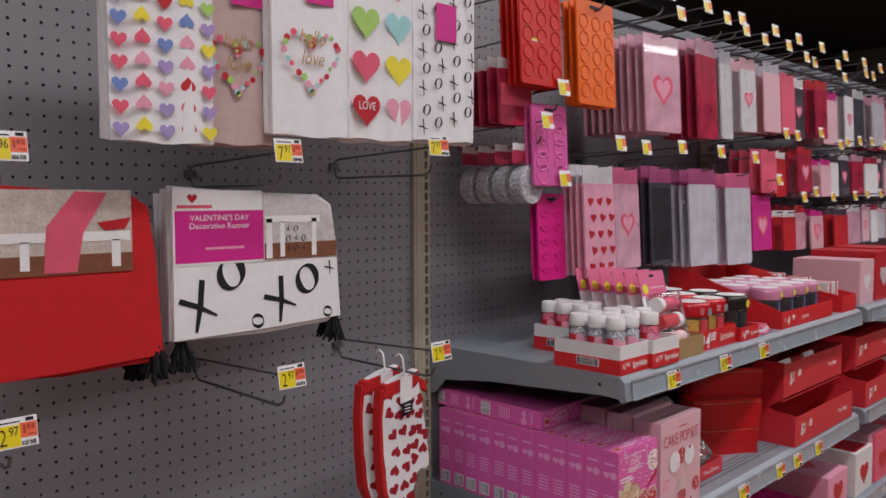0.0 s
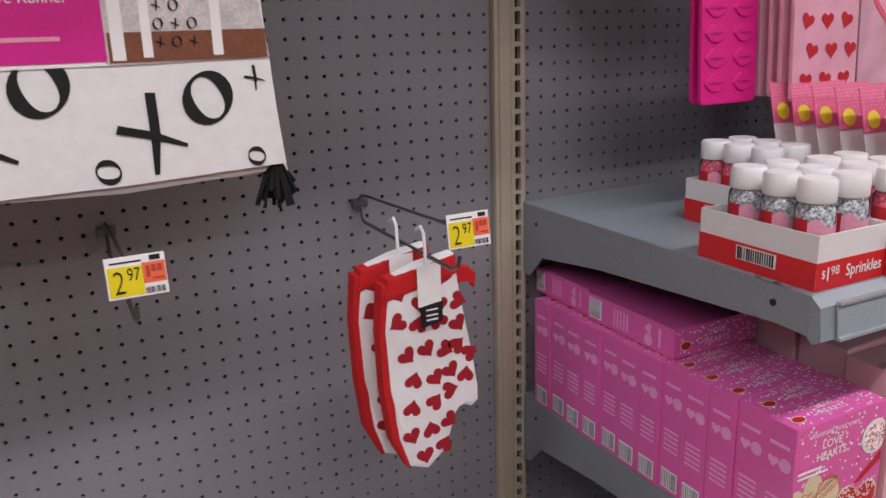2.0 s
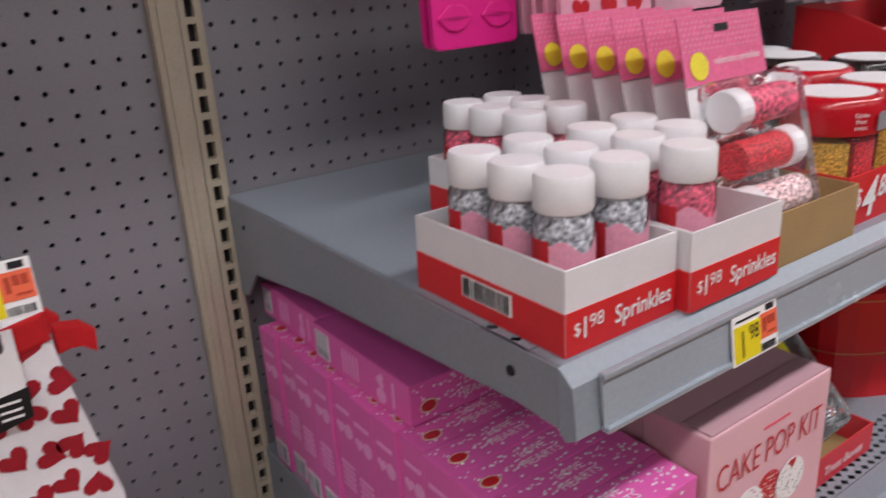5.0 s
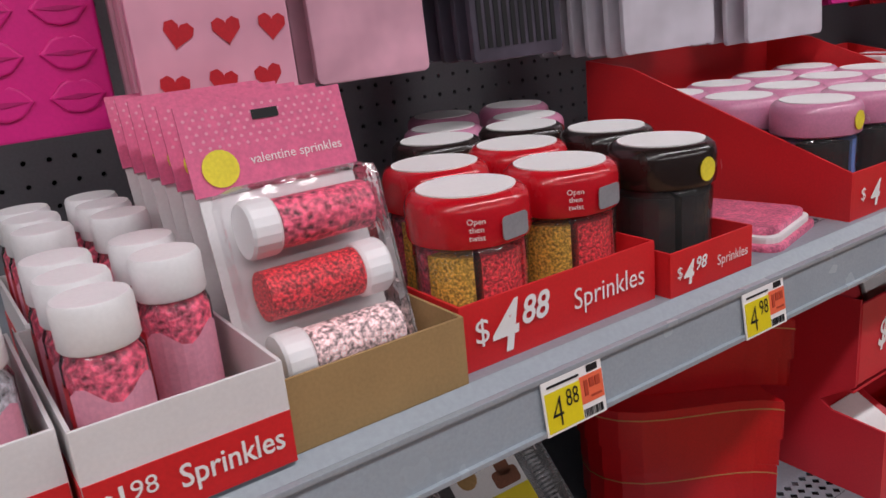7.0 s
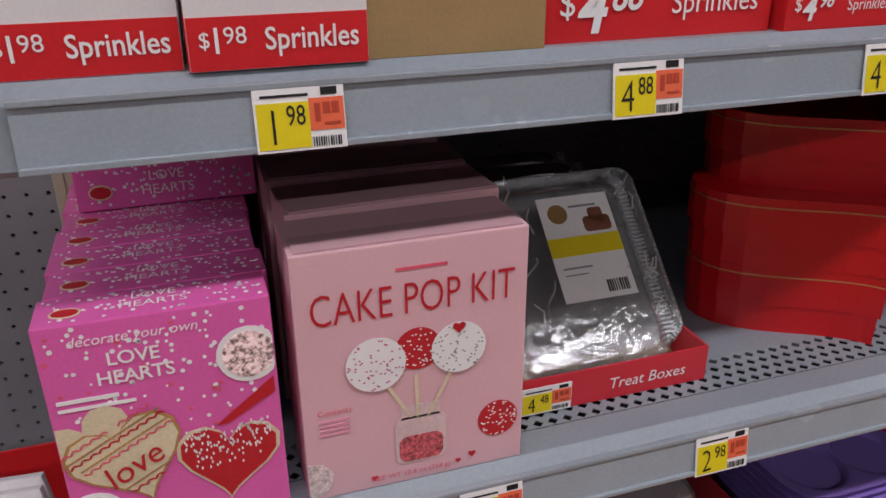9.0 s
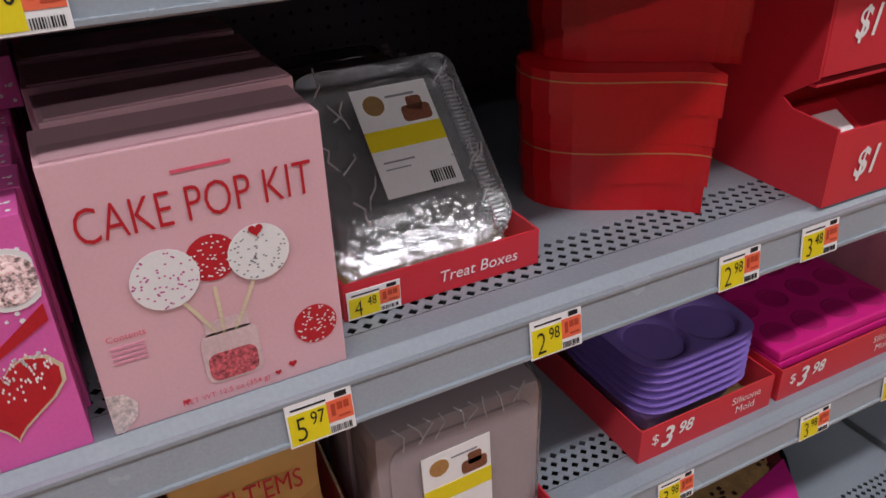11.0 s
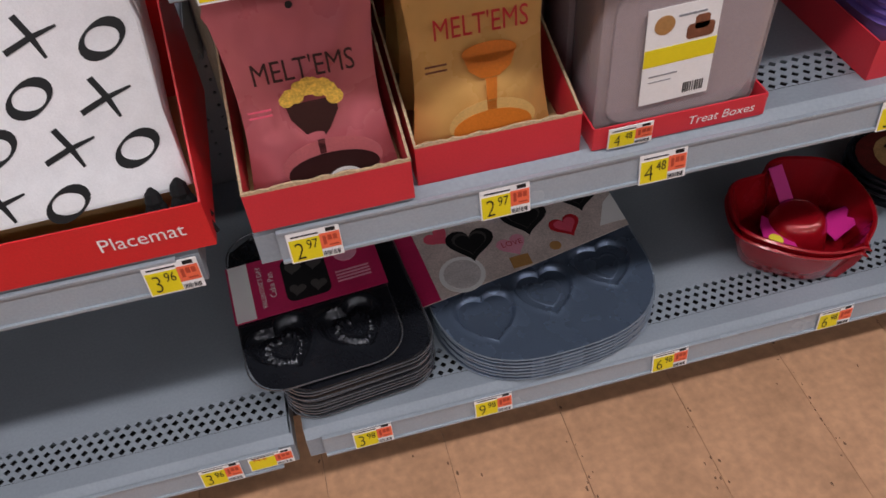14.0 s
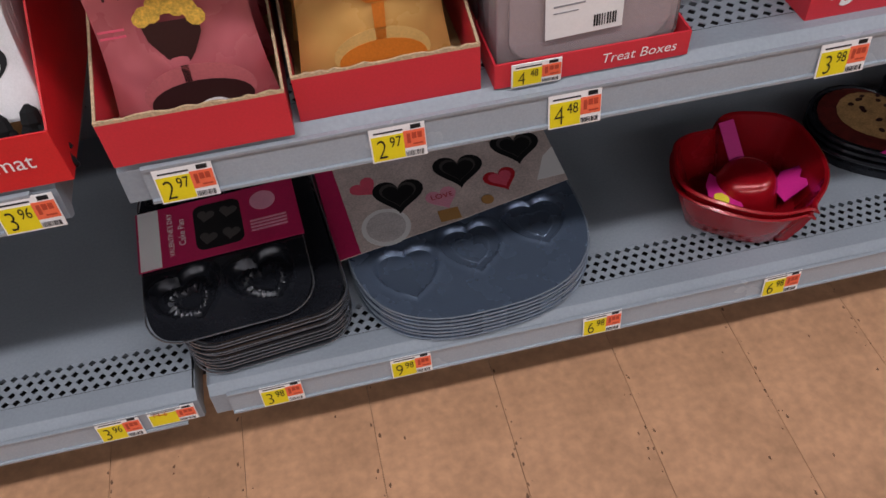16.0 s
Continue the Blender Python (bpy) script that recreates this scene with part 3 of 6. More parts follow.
def towel(x, w, y, zb, zt, m, label, layers=4, lean=0.0):
    t = thing("kitchen_towel", (x, y, zb), label, "kitchen towel", "hanging kitchen towels")
    r = random.Random(int((x + 2) * 1000))
    for k in range(layers):
        bm = bmesh.new()
        dz = 0.007 * k + r.uniform(0, 0.006)
        n = 12
        grid = []
        for i in range(n + 1):
            u = i / n
            for j in range(9):
                v = j / 8
                yy = 0.010 * k + 0.004 * math.sin(u * 7 + k) * (1 - v) + 0.003 * math.sin(u * 15 + k * 2) * (1 - v)
                grid.append((u * w + r.uniform(-0.0008, 0.0008) + lean * v, yy, -dz + 0.006 * k * 1.2 + v * (zt - zb) + 0.002 * math.sin(u * 9 + k) * (1 - v)))
        vv = [bm.verts.new(g) for g in grid]
        ww = [bm.verts.new((g[0], g[1] + 0.006, g[2])) for g in grid]
        for i in range(n):
            for j in range(8):
                a, b, c, d = i * 9 + j, (i + 1) * 9 + j, (i + 1) * 9 + j + 1, i * 9 + j + 1
                bm.faces.new((vv[a], vv[b], vv[c], vv[d]))
                bm.faces.new((ww[d], ww[c], ww[b], ww[a]))
        for i in range(n):
            a, b = i * 9, (i + 1) * 9
            bm.faces.new((vv[b], vv[a], ww[a], ww[b]))
        for j in range(8):
            for i in (0, n):
                a = i * 9 + j
                q = (vv[a], vv[a + 1], ww[a + 1], ww[a])
                bm.faces.new(q if i else q[::-1])
        part("fold", bm, m, t, smooth=True)
    return t


YL = -0.31
a = towel(-0.832, 0.158, YL, 1.668, 2.06, CLOTHW, "white cotton towel printed with rows of small coloured hearts")
cols = (LAV, CORAL, GREEN, LEMON, BLUE, ROSEP, REDPRINT)
k = 0
r = random.Random(31)
for j in range(12):
    for i in range(5):
        flat("heart_print", [heart(0.0255, 0.013 + 0.0335 * i, 0.013 + 0.0305 * j + (0.007 if i % 2 else 0), 180 if i % 2 else 0, 16)], front(0, -0.0045, 0), cols[r.randint(0, 6)], a)
b = towel(-0.684, 0.132, YL + 0.03, 1.672, 2.06, CLOTHB, "blush plaid cotton towel with a floral heart wreath")
c = towel(-0.572, 0.158, YL, 1.690, 2.06, CLOTHW, "white cotton towel with a floral heart wreath and gold script")
for t, cx, wd, cz in ((b, 0.066, 0.098, 0.125), (c, 0.074, 0.112, 0.125)):
    r = random.Random(4)
    for q in range(34):
        u, v = heart(wd, cx, cz, 0, 34)[q]
        flat("flower_print", [disc(r.uniform(0.006, 0.013), None, u + r.uniform(-0.003, 0.003), v + r.uniform(-0.003, 0.003), 8)], front(0, -0.0048 - 0.0001 * (q % 3), 0), (CORAL, REDPRINT, GREEN, ROSEP, TEAL)[q % 5], t)
    words(t, "hello\nlove", front(cx, -0.005, cz + 0.016), 0.034, GOLD, "script", 0.8, 0.3)
    flat("pink_label", [rect(cx - 0.01, cx + 0.045, 0.215, 0.30)], front(0, -0.005, 0), HOT, t)
d = towel(-0.418, 0.152, YL, 1.690, 2.06, CLOTHW, "white cotton towel printed with large candy hearts")
for u, v, m_, w_ in ((0.036, 0.052, REDPRINT, 0.066), (0.112, 0.052, ROSEP, 0.066), (0.036, 0.128, CORAL, 0.066), (0.112, 0.128, LEMON, 0.066), (0.036, 0.204, GREEN, 0.066), (0.112, 0.204, TEAL, 0.066), (0.036, 0.28, HOT, 0.066), (0.112, 0.28, ROSEP, 0.066)):
    flat("heart_print", [heart(w_, u, v)], front(0, -0.0048, 0), m_, d)
words(d, "LOVE", front(0.036, -0.0054, 0.056), 0.020, WHITE, "lettering", 0.8)
e = towel(-0.266, 0.168, YL, 1.695, 2.06, CLOTHW, "white cotton towel printed with black brushed crosses and noughts")
bm = bmesh.new()
r = random.Random(9)
for j in range(9):
    for i in range(4):
        u, v = 0.020 + 0.041 * i + (0.010 if j % 2 else 0), 0.024 + 0.036 * j + r.uniform(-0.004, 0.004) + 0.011 * i
        if (i + j) % 2:
            ring(bm, front(0, -0.0048, 0), 0.015, 0.021, 0.004, u, v, -25)
        else:
            cross(bm, front(0, -0.0048, 0), 0.020, 0.028, 0.004, u, v, 12)
part("brush_print", bm, INK, e)
flat("pink_label", [rect(0.055, 0.11, 0.19, 0.26)], front(0, -0.005, 0), HOT, e)


def tassel(parent, x, y, z, s=1.0, seed=0):
    bm = bmesh.new()
    r = random.Random(seed)
    for q in range(46):
        a = r.uniform(0, 6.28)
        rr = r.uniform(0.004, 0.024) * s
        tube(bm, [(x, y, z), (x + 0.4 * rr * math.cos(a), y + 0.4 * rr * math.sin(a), z - 0.016 * s), (x + rr * math.cos(a), y + rr * math.sin(a), z - r.uniform(0.035, 0.06) * s)], 0.0026 * s, 4)
    lathe(bm, [(0.002, 0.006), (0.008 * s, 0.0), (0.010 * s, -0.010 * s), (0.006 * s, -0.016 * s)], 8, (x, y, z))
    return part("tassel", bm, TASSEL, parent, "black yarn tassel")


# table runner with a card sleeve: a thick stack of folded sheets
def runner(x, w, y, z, hgt, m, label, sheets, seed):
    t = thing("table_runner", (x, y, z), label, "table runner", "folded table runners")
    r = random.Random(seed)
    for k in range(sheets):
        bm = bmesh.new()
        o = [r.uniform(-0.006, 0.004) for _ in range(4)]
        pts = [(o[0], 0.004 + o[1]), (w * 0.5, -0.003 + o[2] * 0.5), (w + o[2], o[3] * 0.6), (w - 0.012 + o[1], hgt * 0.86), (w - 0.045, hgt + o[0] - 0.01), (w * 0.45, hgt - 0.004 + o[1] * 0.5), (0.0 + o[3], hgt + o[2])]
        if k == 0:
            pts = [(0, 0), (w * 0.5, 0.002), (w, 0.008), (w - 0.010, hgt * 0.62), (w - 0.020, hgt * 0.88), (w - 0.05, hgt * 0.955), (w * 0.45, hgt - 0.012), (0.002, hgt)]
        prism(bm, pts, front(0.0015 * k, 0.0085 * k + 0.004, -0.001 * k), 0.004, 0.001)
        part("folded_sheet", bm, m, t)
    return t


a = runner(-0.710, 0.326, -0.235, 1.360, 0.243, CLOTHW, "white folded table runner printed with black crosses and noughts", 11, 3)
f = front(0, -0.0006, 0)
flat("sleeve_card", [rect(0.001, 0.162, 0.118, 0.238)], f, WHITE, a, 0.0006)
flat("sleeve_band", [rect(0.004, 0.163, 0.122, 0.205)], f @ Matrix.Translation((0, 0, 0.0008)), HOT, a)
flat("sleeve_photo", [[(0.163, 0.118), (0.318, 0.120), (0.312, 0.170), (0.300, 0.215), (0.268, 0.226), (0.163, 0.232)]], f, mat("pale_photo_print", "#cfc8c8", 0.45, var=0.22, size=45), a, 0.0009)
flat("photo_floor", [rect(0.165, 0.316, 0.120, 0.148)], f @ Matrix.Translation((0, 0, 0.001)), WOODP, a)
flat("photo_table", [rect(0.168, 0.180, 0.122, 0.19), rect(0.196, 0.205, 0.124, 0.185), rect(0.262, 0.272, 0.124, 0.19), rect(0.166, 0.28, 0.183, 0.195)], f @ Matrix.Translation((0, 0, 0.0013)), WHITE, a)
bm = bmesh.new()
for q in range(8):
    u, v = 0.212 + 0.016 * (q % 3), 0.138 + 0.017 * (q // 3)
    (ring if q % 2 else cross)(bm, f @ Matrix.Translation((0, 0, 0.0016)), 0.008, 0.010, 0.002, u, v)
part("photo_runner", bm, INK, a)
words(a, "VALENTINE'S DAY", f @ Matrix.Translation((0.082, 0.193, 0.001)), 0.013, WHITE)
words(a, "Decorative Runner", f @ Matrix.Translation((0.082, 0.180, 0.001)), 0.014, WHITE)
flat("small_print", [rect(0.055, 0.125, 0.142, 0.146)], f @ Matrix.Translation((0, 0, 0.0011)), ROSEP, a)
flat("sleeve_heart", [heart(0.018, 0.034, 0.225)], f @ Matrix.Translation((0, 0, 0.0007)), REDPRINT, a)
flat("sleeve_line", [rect(0.008, 0.068, 0.209, 0.214)], f @ Matrix.Translation((0, 0, 0.0007)), CORAL, a)
bm = bmesh.new()
for ch, u, v, sz, ro in (("x", 0.040, 0.054, 1.0, 0), ("o", 0.101, 0.101, 1.0, 8), ("x", 0.193, 0.052, 0.95, 6), ("o", 0.252, 0.082, 0.95, 12), ("o", 0.150, 0.017, 0.45, 70), ("o", 0.296, 0.019, 0.36, 60), ("x", 0.300, 0.100, 0.3, 10)):
    if ch == "x":
        cross(bm, f, 0.062 * sz, 0.080 * sz, 0.0120 * sz, u, v, ro)
    else:
        ring(bm, f, 0.042 * sz, 0.050 * sz, 0.0115 * sz, u, v, ro)
part("brush_print", bm, INK, a)
tassel(a, 0.318, 0.012, 0.018, 1.0, 1)
tassel(a, 0.330, 0.05, 0.008, 0.8, 2)
tassel(a, 0.02, 0.02, 0.004, 1.0, 3)
tassel(a, -0.03, 0.06, 0.004, 1.0, 4)
b = runner(-1.02, 0.292, -0.235, 1.335, 0.270, CLOTHR, "red folded table runner in a printed photo sleeve", 7, 8)
f = front(0, -0.0006, 0)
flat("sleeve_photo", [rect(0.02, 0.246, 0.142, 0.262)], f, mat("dining_photo_print", "#c9bdb4", 0.45, var=0.25, size=40), b, 0.0009)
flat("photo_floor", [rect(0.02, 0.246, 0.142, 0.170)], f @ Matrix.Translation((0, 0, 0.001)), WOODP, b)
flat("photo_table", [rect(0.02, 0.243, 0.188, 0.202), rect(0.09, 0.102, 0.15, 0.19), rect(0.215, 0.228, 0.15, 0.19)], f @ Matrix.Translation((0, 0, 0.0014)), WHITE, b)
flat("photo_runner", [[(0.12, 0.145), (0.165, 0.145), (0.175, 0.2), (0.21, 0.258), (0.165, 0.26), (0.125, 0.21)]], f @ Matrix.Translation((0, 0, 0.0018)), CORAL, b)
flat("photo_bowl", [[(0.195, 0.215), (0.205, 0.203), (0.235, 0.205), (0.245, 0.222)]], f @ Matrix.Translation((0, 0, 0.0022)), REDPRINT, b)
tassel(b, 0.285, 0.01, 0.03, 1.1, 6)
tassel(b, 0.275, 0.06, 0.02, 1.0, 7)


def mitt(x, y, z, label):
    t = thing("oven_mitt", (x, y, z), label, "oven mitt", "hanging oven mitts")
    k = 0.000665
    px = [(585, 482), (650, 462), (722, 450), (735, 560), (752, 650), (768, 730), (768, 762), (752, 774), (733, 766), (714, 735), (713, 790), (694, 850), (652, 884), (612, 868), (592, 805), (580, 700), (575, 580)]
    pts = [((u - 585) * k, (884 - v) * k) for u, v in px][::-1]
    bm = bmesh.new()
    prism(bm, pts, front(0, 0.0, 0), 0.020, 0.006)
    part("padded_body", bm, CLOTHW, t, smooth=False)
    cuff = [(-0.008, 0.240), (0.094, 0.262), (0.092, 0.287), (0.045, 0.279), (0.0, 0.268)]
    part("cuff", prism(bmesh.new(), cuff, front(0, 0.002, 0), 0.024, 0.004), CLOTHR, t, "red cuff binding")
    bind = [(-0.008, 0.262), (-0.014, 0.20), (-0.012, 0.12), (-0.004, 0.05), (0.016, 0.008), (0.024, 0.012), (0.008, 0.05), (-0.001, 0.12), (-0.002, 0.20), (0.002, 0.262)]
    part("edge_binding", prism(bmesh.new(), bind[::-1], front(0, 0.004, 0), 0.022, 0.004), CLOTHR, t, "red edge binding")
    part("hanging_loop", prism(bmesh.new(), [(0.098, 0.24), (0.118, 0.246), (0.128, 0.232), (0.13, 0.252), (0.12, 0.262), (0.098, 0.266)], front(0, 0.008, 0), 0.012, 0.003), CLOTHR, t)
    shapes = []
    r = random.Random(5)
    for u, v, turn in ((0.074, 0.262, -20), (0.012, 0.250, 20), (0.041, 0.232, 0), (0.066, 0.226, -10), (0.093, 0.226, 70), (0.010, 0.212, -60), (0.037, 0.204, 160),
                       (0.066, 0.204, 200), (0.092, 0.196, 30), (0.020, 0.166, 40), (0.047, 0.170, 30), (0.073, 0.164, 60), (0.090, 0.166, 130), (0.108, 0.152, 120),
                       (0.028, 0.130, 160), (0.058, 0.128, 30), (0.080, 0.134, 30), (0.102, 0.122, 170), (0.024, 0.092, 165), (0.056, 0.094, 140), (0.078, 0.106, 100),
                       (0.022, 0.054, 20), (0.050, 0.056, 190), (0.076, 0.064, 50), (0.040, 0.022, 10), (0.068, 0.030, 150)):
        shapes.append(heart(0.027, u, v, turn, 18))
    flat("heart_print", shapes, front(0, -0.0202, 0), mat("red_heart_print", "#a01224", 0.85, var=0.15, size=90), t)
    flat("label_card", [rect(0.036, 0.068, 0.228, 0.282)], front(0, -0.0245, 0), WHITE, t, 0.0008)
    flat("label_black", [[(0.040, 0.200), (0.068, 0.206), (0.070, 0.232), (0.038, 0.228)]], front(0, -0.0254, 0), INK, t, 0.0006)
    flat("label_lines", [rect(0.046, 0.062, 0.222, 0.224), rect(0.046, 0.062, 0.215, 0.217), rect(0.046, 0.062, 0.209, 0.211)], front(0, -0.0262, 0), WHITE, t)
    part("plastic_hook", tube(bmesh.new(), [(0.05, -0.022, 0.280), (0.05, -0.020, 0.300), (0.052, -0.014, 0.318), (0.054, -0.002, 0.324), (0.053, 0.008, 0.318)], 0.0022), CAPW, t)
    return t


mitt(-0.268, -0.205, 0.944, "white quilted oven mitt with red hearts and red trim")
mitt(-0.288, -0.168, 0.950, "white quilted oven mitt with red hearts and red trim")

# ---- trays ----


def tray(name, x0, x1, yf, yb, z, hf, label, outer, band=None, inner=KRAFT, group="card display trays", hb=None, cat="display tray"):
    """An open card tray: floor, four thin walls, the front as high as hf, the back hb."""
    hb = hf if hb is None else hb
    t = thing(name, (x0, yf, z), label, cat, group)
    w, d, k = x1 - x0, yb - yf, 0.0022
    part("tray_floor", box(k, w - k, k, d - k, 0.0, 0.002), inner, t)
    part("front_wall", box(0, w, 0, k, 0.0, hf, 0.0006), outer, t)
    part("back_wall", box(0, w, d - k, d, 0.0, hb, 0.0006), outer, t)
    for xx in (0.0, w - k):
        bm = bmesh.new()
        prism(bm, [(k, 0), (d - k, 0), (d - k, hb), (k, hf)], Matrix(((0, 0, 1, xx), (1, 0, 0, 0), (0, 1, 0, 0), (0, 0, 0, 1))), k)
        part("side_wall", bm, outer, t)
    part("front_lining", box(k, w - k, k, k + 0.0008, 0.002, hf - 0.001), inner, t)
    if band:
        part("front_band", box(0.0004, w - 0.0004, -0.0006, 0.0, 0.0005, hf * 0.52), band, t)
        part("side_band", box(-0.0006, 0.0, 0.0, d, 0.0005, hf * 0.52), band, t)
    return t


def bottle(x, y, z, fill, hgt=0.111):
    t = thing("sprinkle_bottle", (x, y, z), "clear plastic sprinkle bottle with a white screw cap", "sprinkle bottle", "sprinkle bottles")
    r = 0.0205
    part("filling", lathe(bmesh.new(), [(r * 0.9, 0.001), (r * 0.95, 0.004), (r * 0.95, 0.078), (r * 0.75, 0.085)], 18), fill, t, smooth=True)
    part("body", lathe(bmesh.new(), [(r, 0.0), (r, 0.080), (r * 0.86, 0.087), (r * 0.8, 0.089)], 18), CLEAR, t, smooth=True)
    part("cap", lathe(bmesh.new(), [(r * 0.93, 0.0865), (r * 0.97, 0.088), (r * 0.97, hgt - 0.003), (r * 0.9, hgt), (0.002, hgt)], 22), CAPW, t, smooth=True)
    bm = bmesh.new()
    n = 9
    vs = []
    for i in range(n + 1):
        a = radians(200 + 130 * i / n)
        vs.append((bm.verts.new(((r + 0.0005) * math.cos(a), (r + 0.0005) * math.sin(a), 0.010)), bm.verts.new(((r + 0.0005) * math.cos(a), (r + 0.0005) * math.sin(a), 0.066 + 0.005 * math.sin(i)))))
    for p_, q_ in zip(vs, vs[1:]):
        bm.faces.new((p_[0], q_[0], q_[1], p_[1]))
    part("label", bm, ROSEP, t, "pale pink label")
    bm = bmesh.new()
    vs = []
    for i in range(5):
        a = radians(150 + 50 * i / 4)
        vs.append((bm.verts.new(((r + 0.0005) * math.cos(a), (r + 0.0005) * math.sin(a), 0.010)), bm.verts.new(((r + 0.0005) * math.cos(a), (r + 0.0005) * math.sin(a), 0.070))))
    for p_, q_ in zip(vs, vs[1:]):
        bm.faces.new((p_[0], q_[0], q_[1], p_[1]))
    part("label_flag", bm, REDPRINT, t, "red label edge")
    return t


WHF = mat("white_doily_film", "#dcd9dd", 0.3, var=0.1, size=50, bump=0.003, fine=22, coat=0.6)
PINKCANDY = mat("pink_candy_mix", "#d9708f", 0.35, var=0.5, size=60)
SW = mat("white_tray_card", "#e4e1e2", 0.5, var=0.04)
trays = []
for x0, x1, yf, yb in ((0.072, 0.179, -0.547, -0.384), (0.182, 0.289, -0.557, -0.388), (0.190, 0.291, -0.378, -0.235)):
    t = tray("sprinkle_tray", x0, x1, yf, yb, Z3, 0.060, "white and red card tray of sprinkle bottles", SW, RED)
    w = x1 - x0
    f = front(0, -0.0007, 0)
    words(t, "Sprinkles", f @ Matrix.Translation((w * 0.68, 0.017, 0)), 0.0185, WHITE, "lettering", 0.85, 0.0, bold=0.012)
    words(t, "$", f @ Matrix.Translation((w * 0.09, 0.018, 0)), 0.013, WHITE, "price")
    words(t, "1", f @ Matrix.Translation((w * 0.155, 0.017, 0)), 0.022, WHITE, "price")
    words(t, "98", f @ Matrix.Translation((w * 0.255, 0.020, 0)), 0.014, WHITE, "price")
    sd = side(-0.0007, 0, 0)
    flat("barcode_ground", [rect(-0.105, -0.050, 0.012, 0.028)], sd, WHITE, t)
    flat("barcode", bars(sd, -0.103, -0.052, 0.013, 0.027, 16, 2), sd @ Matrix.Translation((0, 0, 0.0005)), INK, t)
fills = (SILV, SILV, PINKSP, PINKSP)
r = random.Random(2)
for i, x in enumerate((0.098, 0.150)):
    for j, y in enumerate((-0.519, -0.474, -0.428)):
        bottle(x, y, Z3 + 0.0025, SILV if (i + j) < 3 else PINKSP)
for i, x in enumerate((0.209, 0.258)):
    for j, y in enumerate((-0.530, -0.484, -0.437)):
        if not (i == 1 and j == 0):
            bottle(x, y, Z3 + 0.0025, PINKSP)
for x, y in ((0.216, -0.350), (0.266, -0.350), (0.216, -0.303), (0.266, -0.303), (0.216, -0.262), (0.266, -0.262)):
    bottle(x, y, Z3 + 0.0025, PINKSP)

t = tray("kraft_tray", 0.290, 0.411, -0.552, -0.32, Z3, 0.046, "plain brown corrugated card tray, half empty", KRAFT)


def carded_pack(x, y, z, full, k):
    t = thing("sprinkle_card_pack", (x, y, z), "pink carded clear pack of three sprinkle tubes", "sprinkle pack", "carded sprinkle packs", 0, -15)
    w, hh = 0.110, 0.190
    part("header_card", prism(bmesh.new(), rect(0, w, 0.135, hh), front(0, 0, 0), 0.0012), mat("pink_header_card", "#e06a92", 0.45, var=0.12, size=120), t, "pink header card")
    part("backing_card", prism(bmesh.new(), rect(0.002, w - 0.002, 0.0, 0.135), front(0, 0.002, 0), 0.001), SW, t)
    flat("hang_hole", [rect(w * 0.42, w * 0.58, hh - 0.014, hh - 0.008)], front(0, -0.0016, 0), INK, t)
    flat("badge", [disc(0.023, None, 0.019, 0.150)], front(0, -0.0018, 0), LEMON, t, label="round yellow badge")
    flat("header_dots", [disc(0.0022, None, 0.004 + 0.006 * i + (0.003 if j % 2 else 0), 0.163 + 0.0045 * j, 6) for i in range(17) for j in range(6)], front(0, -0.0013, 0), ROSEP, t, 0.0002)
    part("base_strip", prism(bmesh.new(), rect(0.002, w - 0.002, 0.0, 0.010), front(0, -0.001, 0), 0.001), REDPRINT, t)
    words(t, "valentine sprinkles", front(0.070, -0.0014, 0.152), 0.0085, WHITE)
    if full:
        for i, fm in enumerate((PINKSP, REDSP, MIXSP)):
            zc = 0.030 + 0.040 * (2 - i)
            tb = part("tube_filling", lathe(bmesh.new(), [(0.0155, 0.0), (0.0155, 0.062)], 18), fm, t, smooth=True)
            tb.matrix_basis = pose(0.036 if i != 1 else 0.018, -0.019, zc, 0, 90, 0)
            cp = part("tube_cap", lathe(bmesh.new(), [(0.0165, 0.0), (0.0178, 0.002), (0.0178, 0.017), (0.0165, 0.019)], 20), CAPW, t)
            cp.matrix_basis = pose(0.016 if i != 1 else 0.080, -0.019, zc, 0, 90, 0)
        part("blister", box(0.004, w - 0.004, -0.039, -0.0025, 0.002, 0.136, 0.010), CLEAR, t, "clear blister")
    return t


for k in range(6):
    carded_pack(0.287, -0.500 + 0.034 * k, Z3 + 0.004, k == 0, k)


def big_tray_text(t, a, b, c, w, hh, s=1.0):
    f = front(0, -0.0007, 0)
    words(t, "$", f @ Matrix.Translation((w * 0.09, hh * 0.55, 0)), hh * 0.52 * s, WHITE, "price")
    words(t, a, f @ Matrix.Translation((w * 0.185, hh * 0.46, 0)), hh * 1.05 * s, WHITE, "price", 0.9, 0.2, bold=0.02)
    words(t, b, f @ Matrix.Translation((w * 0.335, hh * 0.62, 0)), hh * 0.58 * s, WHITE, "price", 0.9, 0.2, bold=0.02)
    words(t, c, f @ Matrix.Translation((w * 0.73, hh * 0.5, 0)), hh * 0.48 * s, WHITE, "lettering", 0.9)


t = tray("sprinkle_tray", 0.415, 0.600, -0.541, -0.28, Z3, 0.047, "bright red card tray priced for sprinkle jars", RED)
big_tray_text(t, "4", "88", "Sprinkles", 0.185, 0.047)
t = tray("sprinkle_tray", 0.606, 0.708, -0.551, -0.20, Z3, 0.036, "bright red card tray priced for dark sprinkle jars", RED)
big_tray_text(t, "4", "98", "Sprinkles", 0.102, 0.034, 0.75)


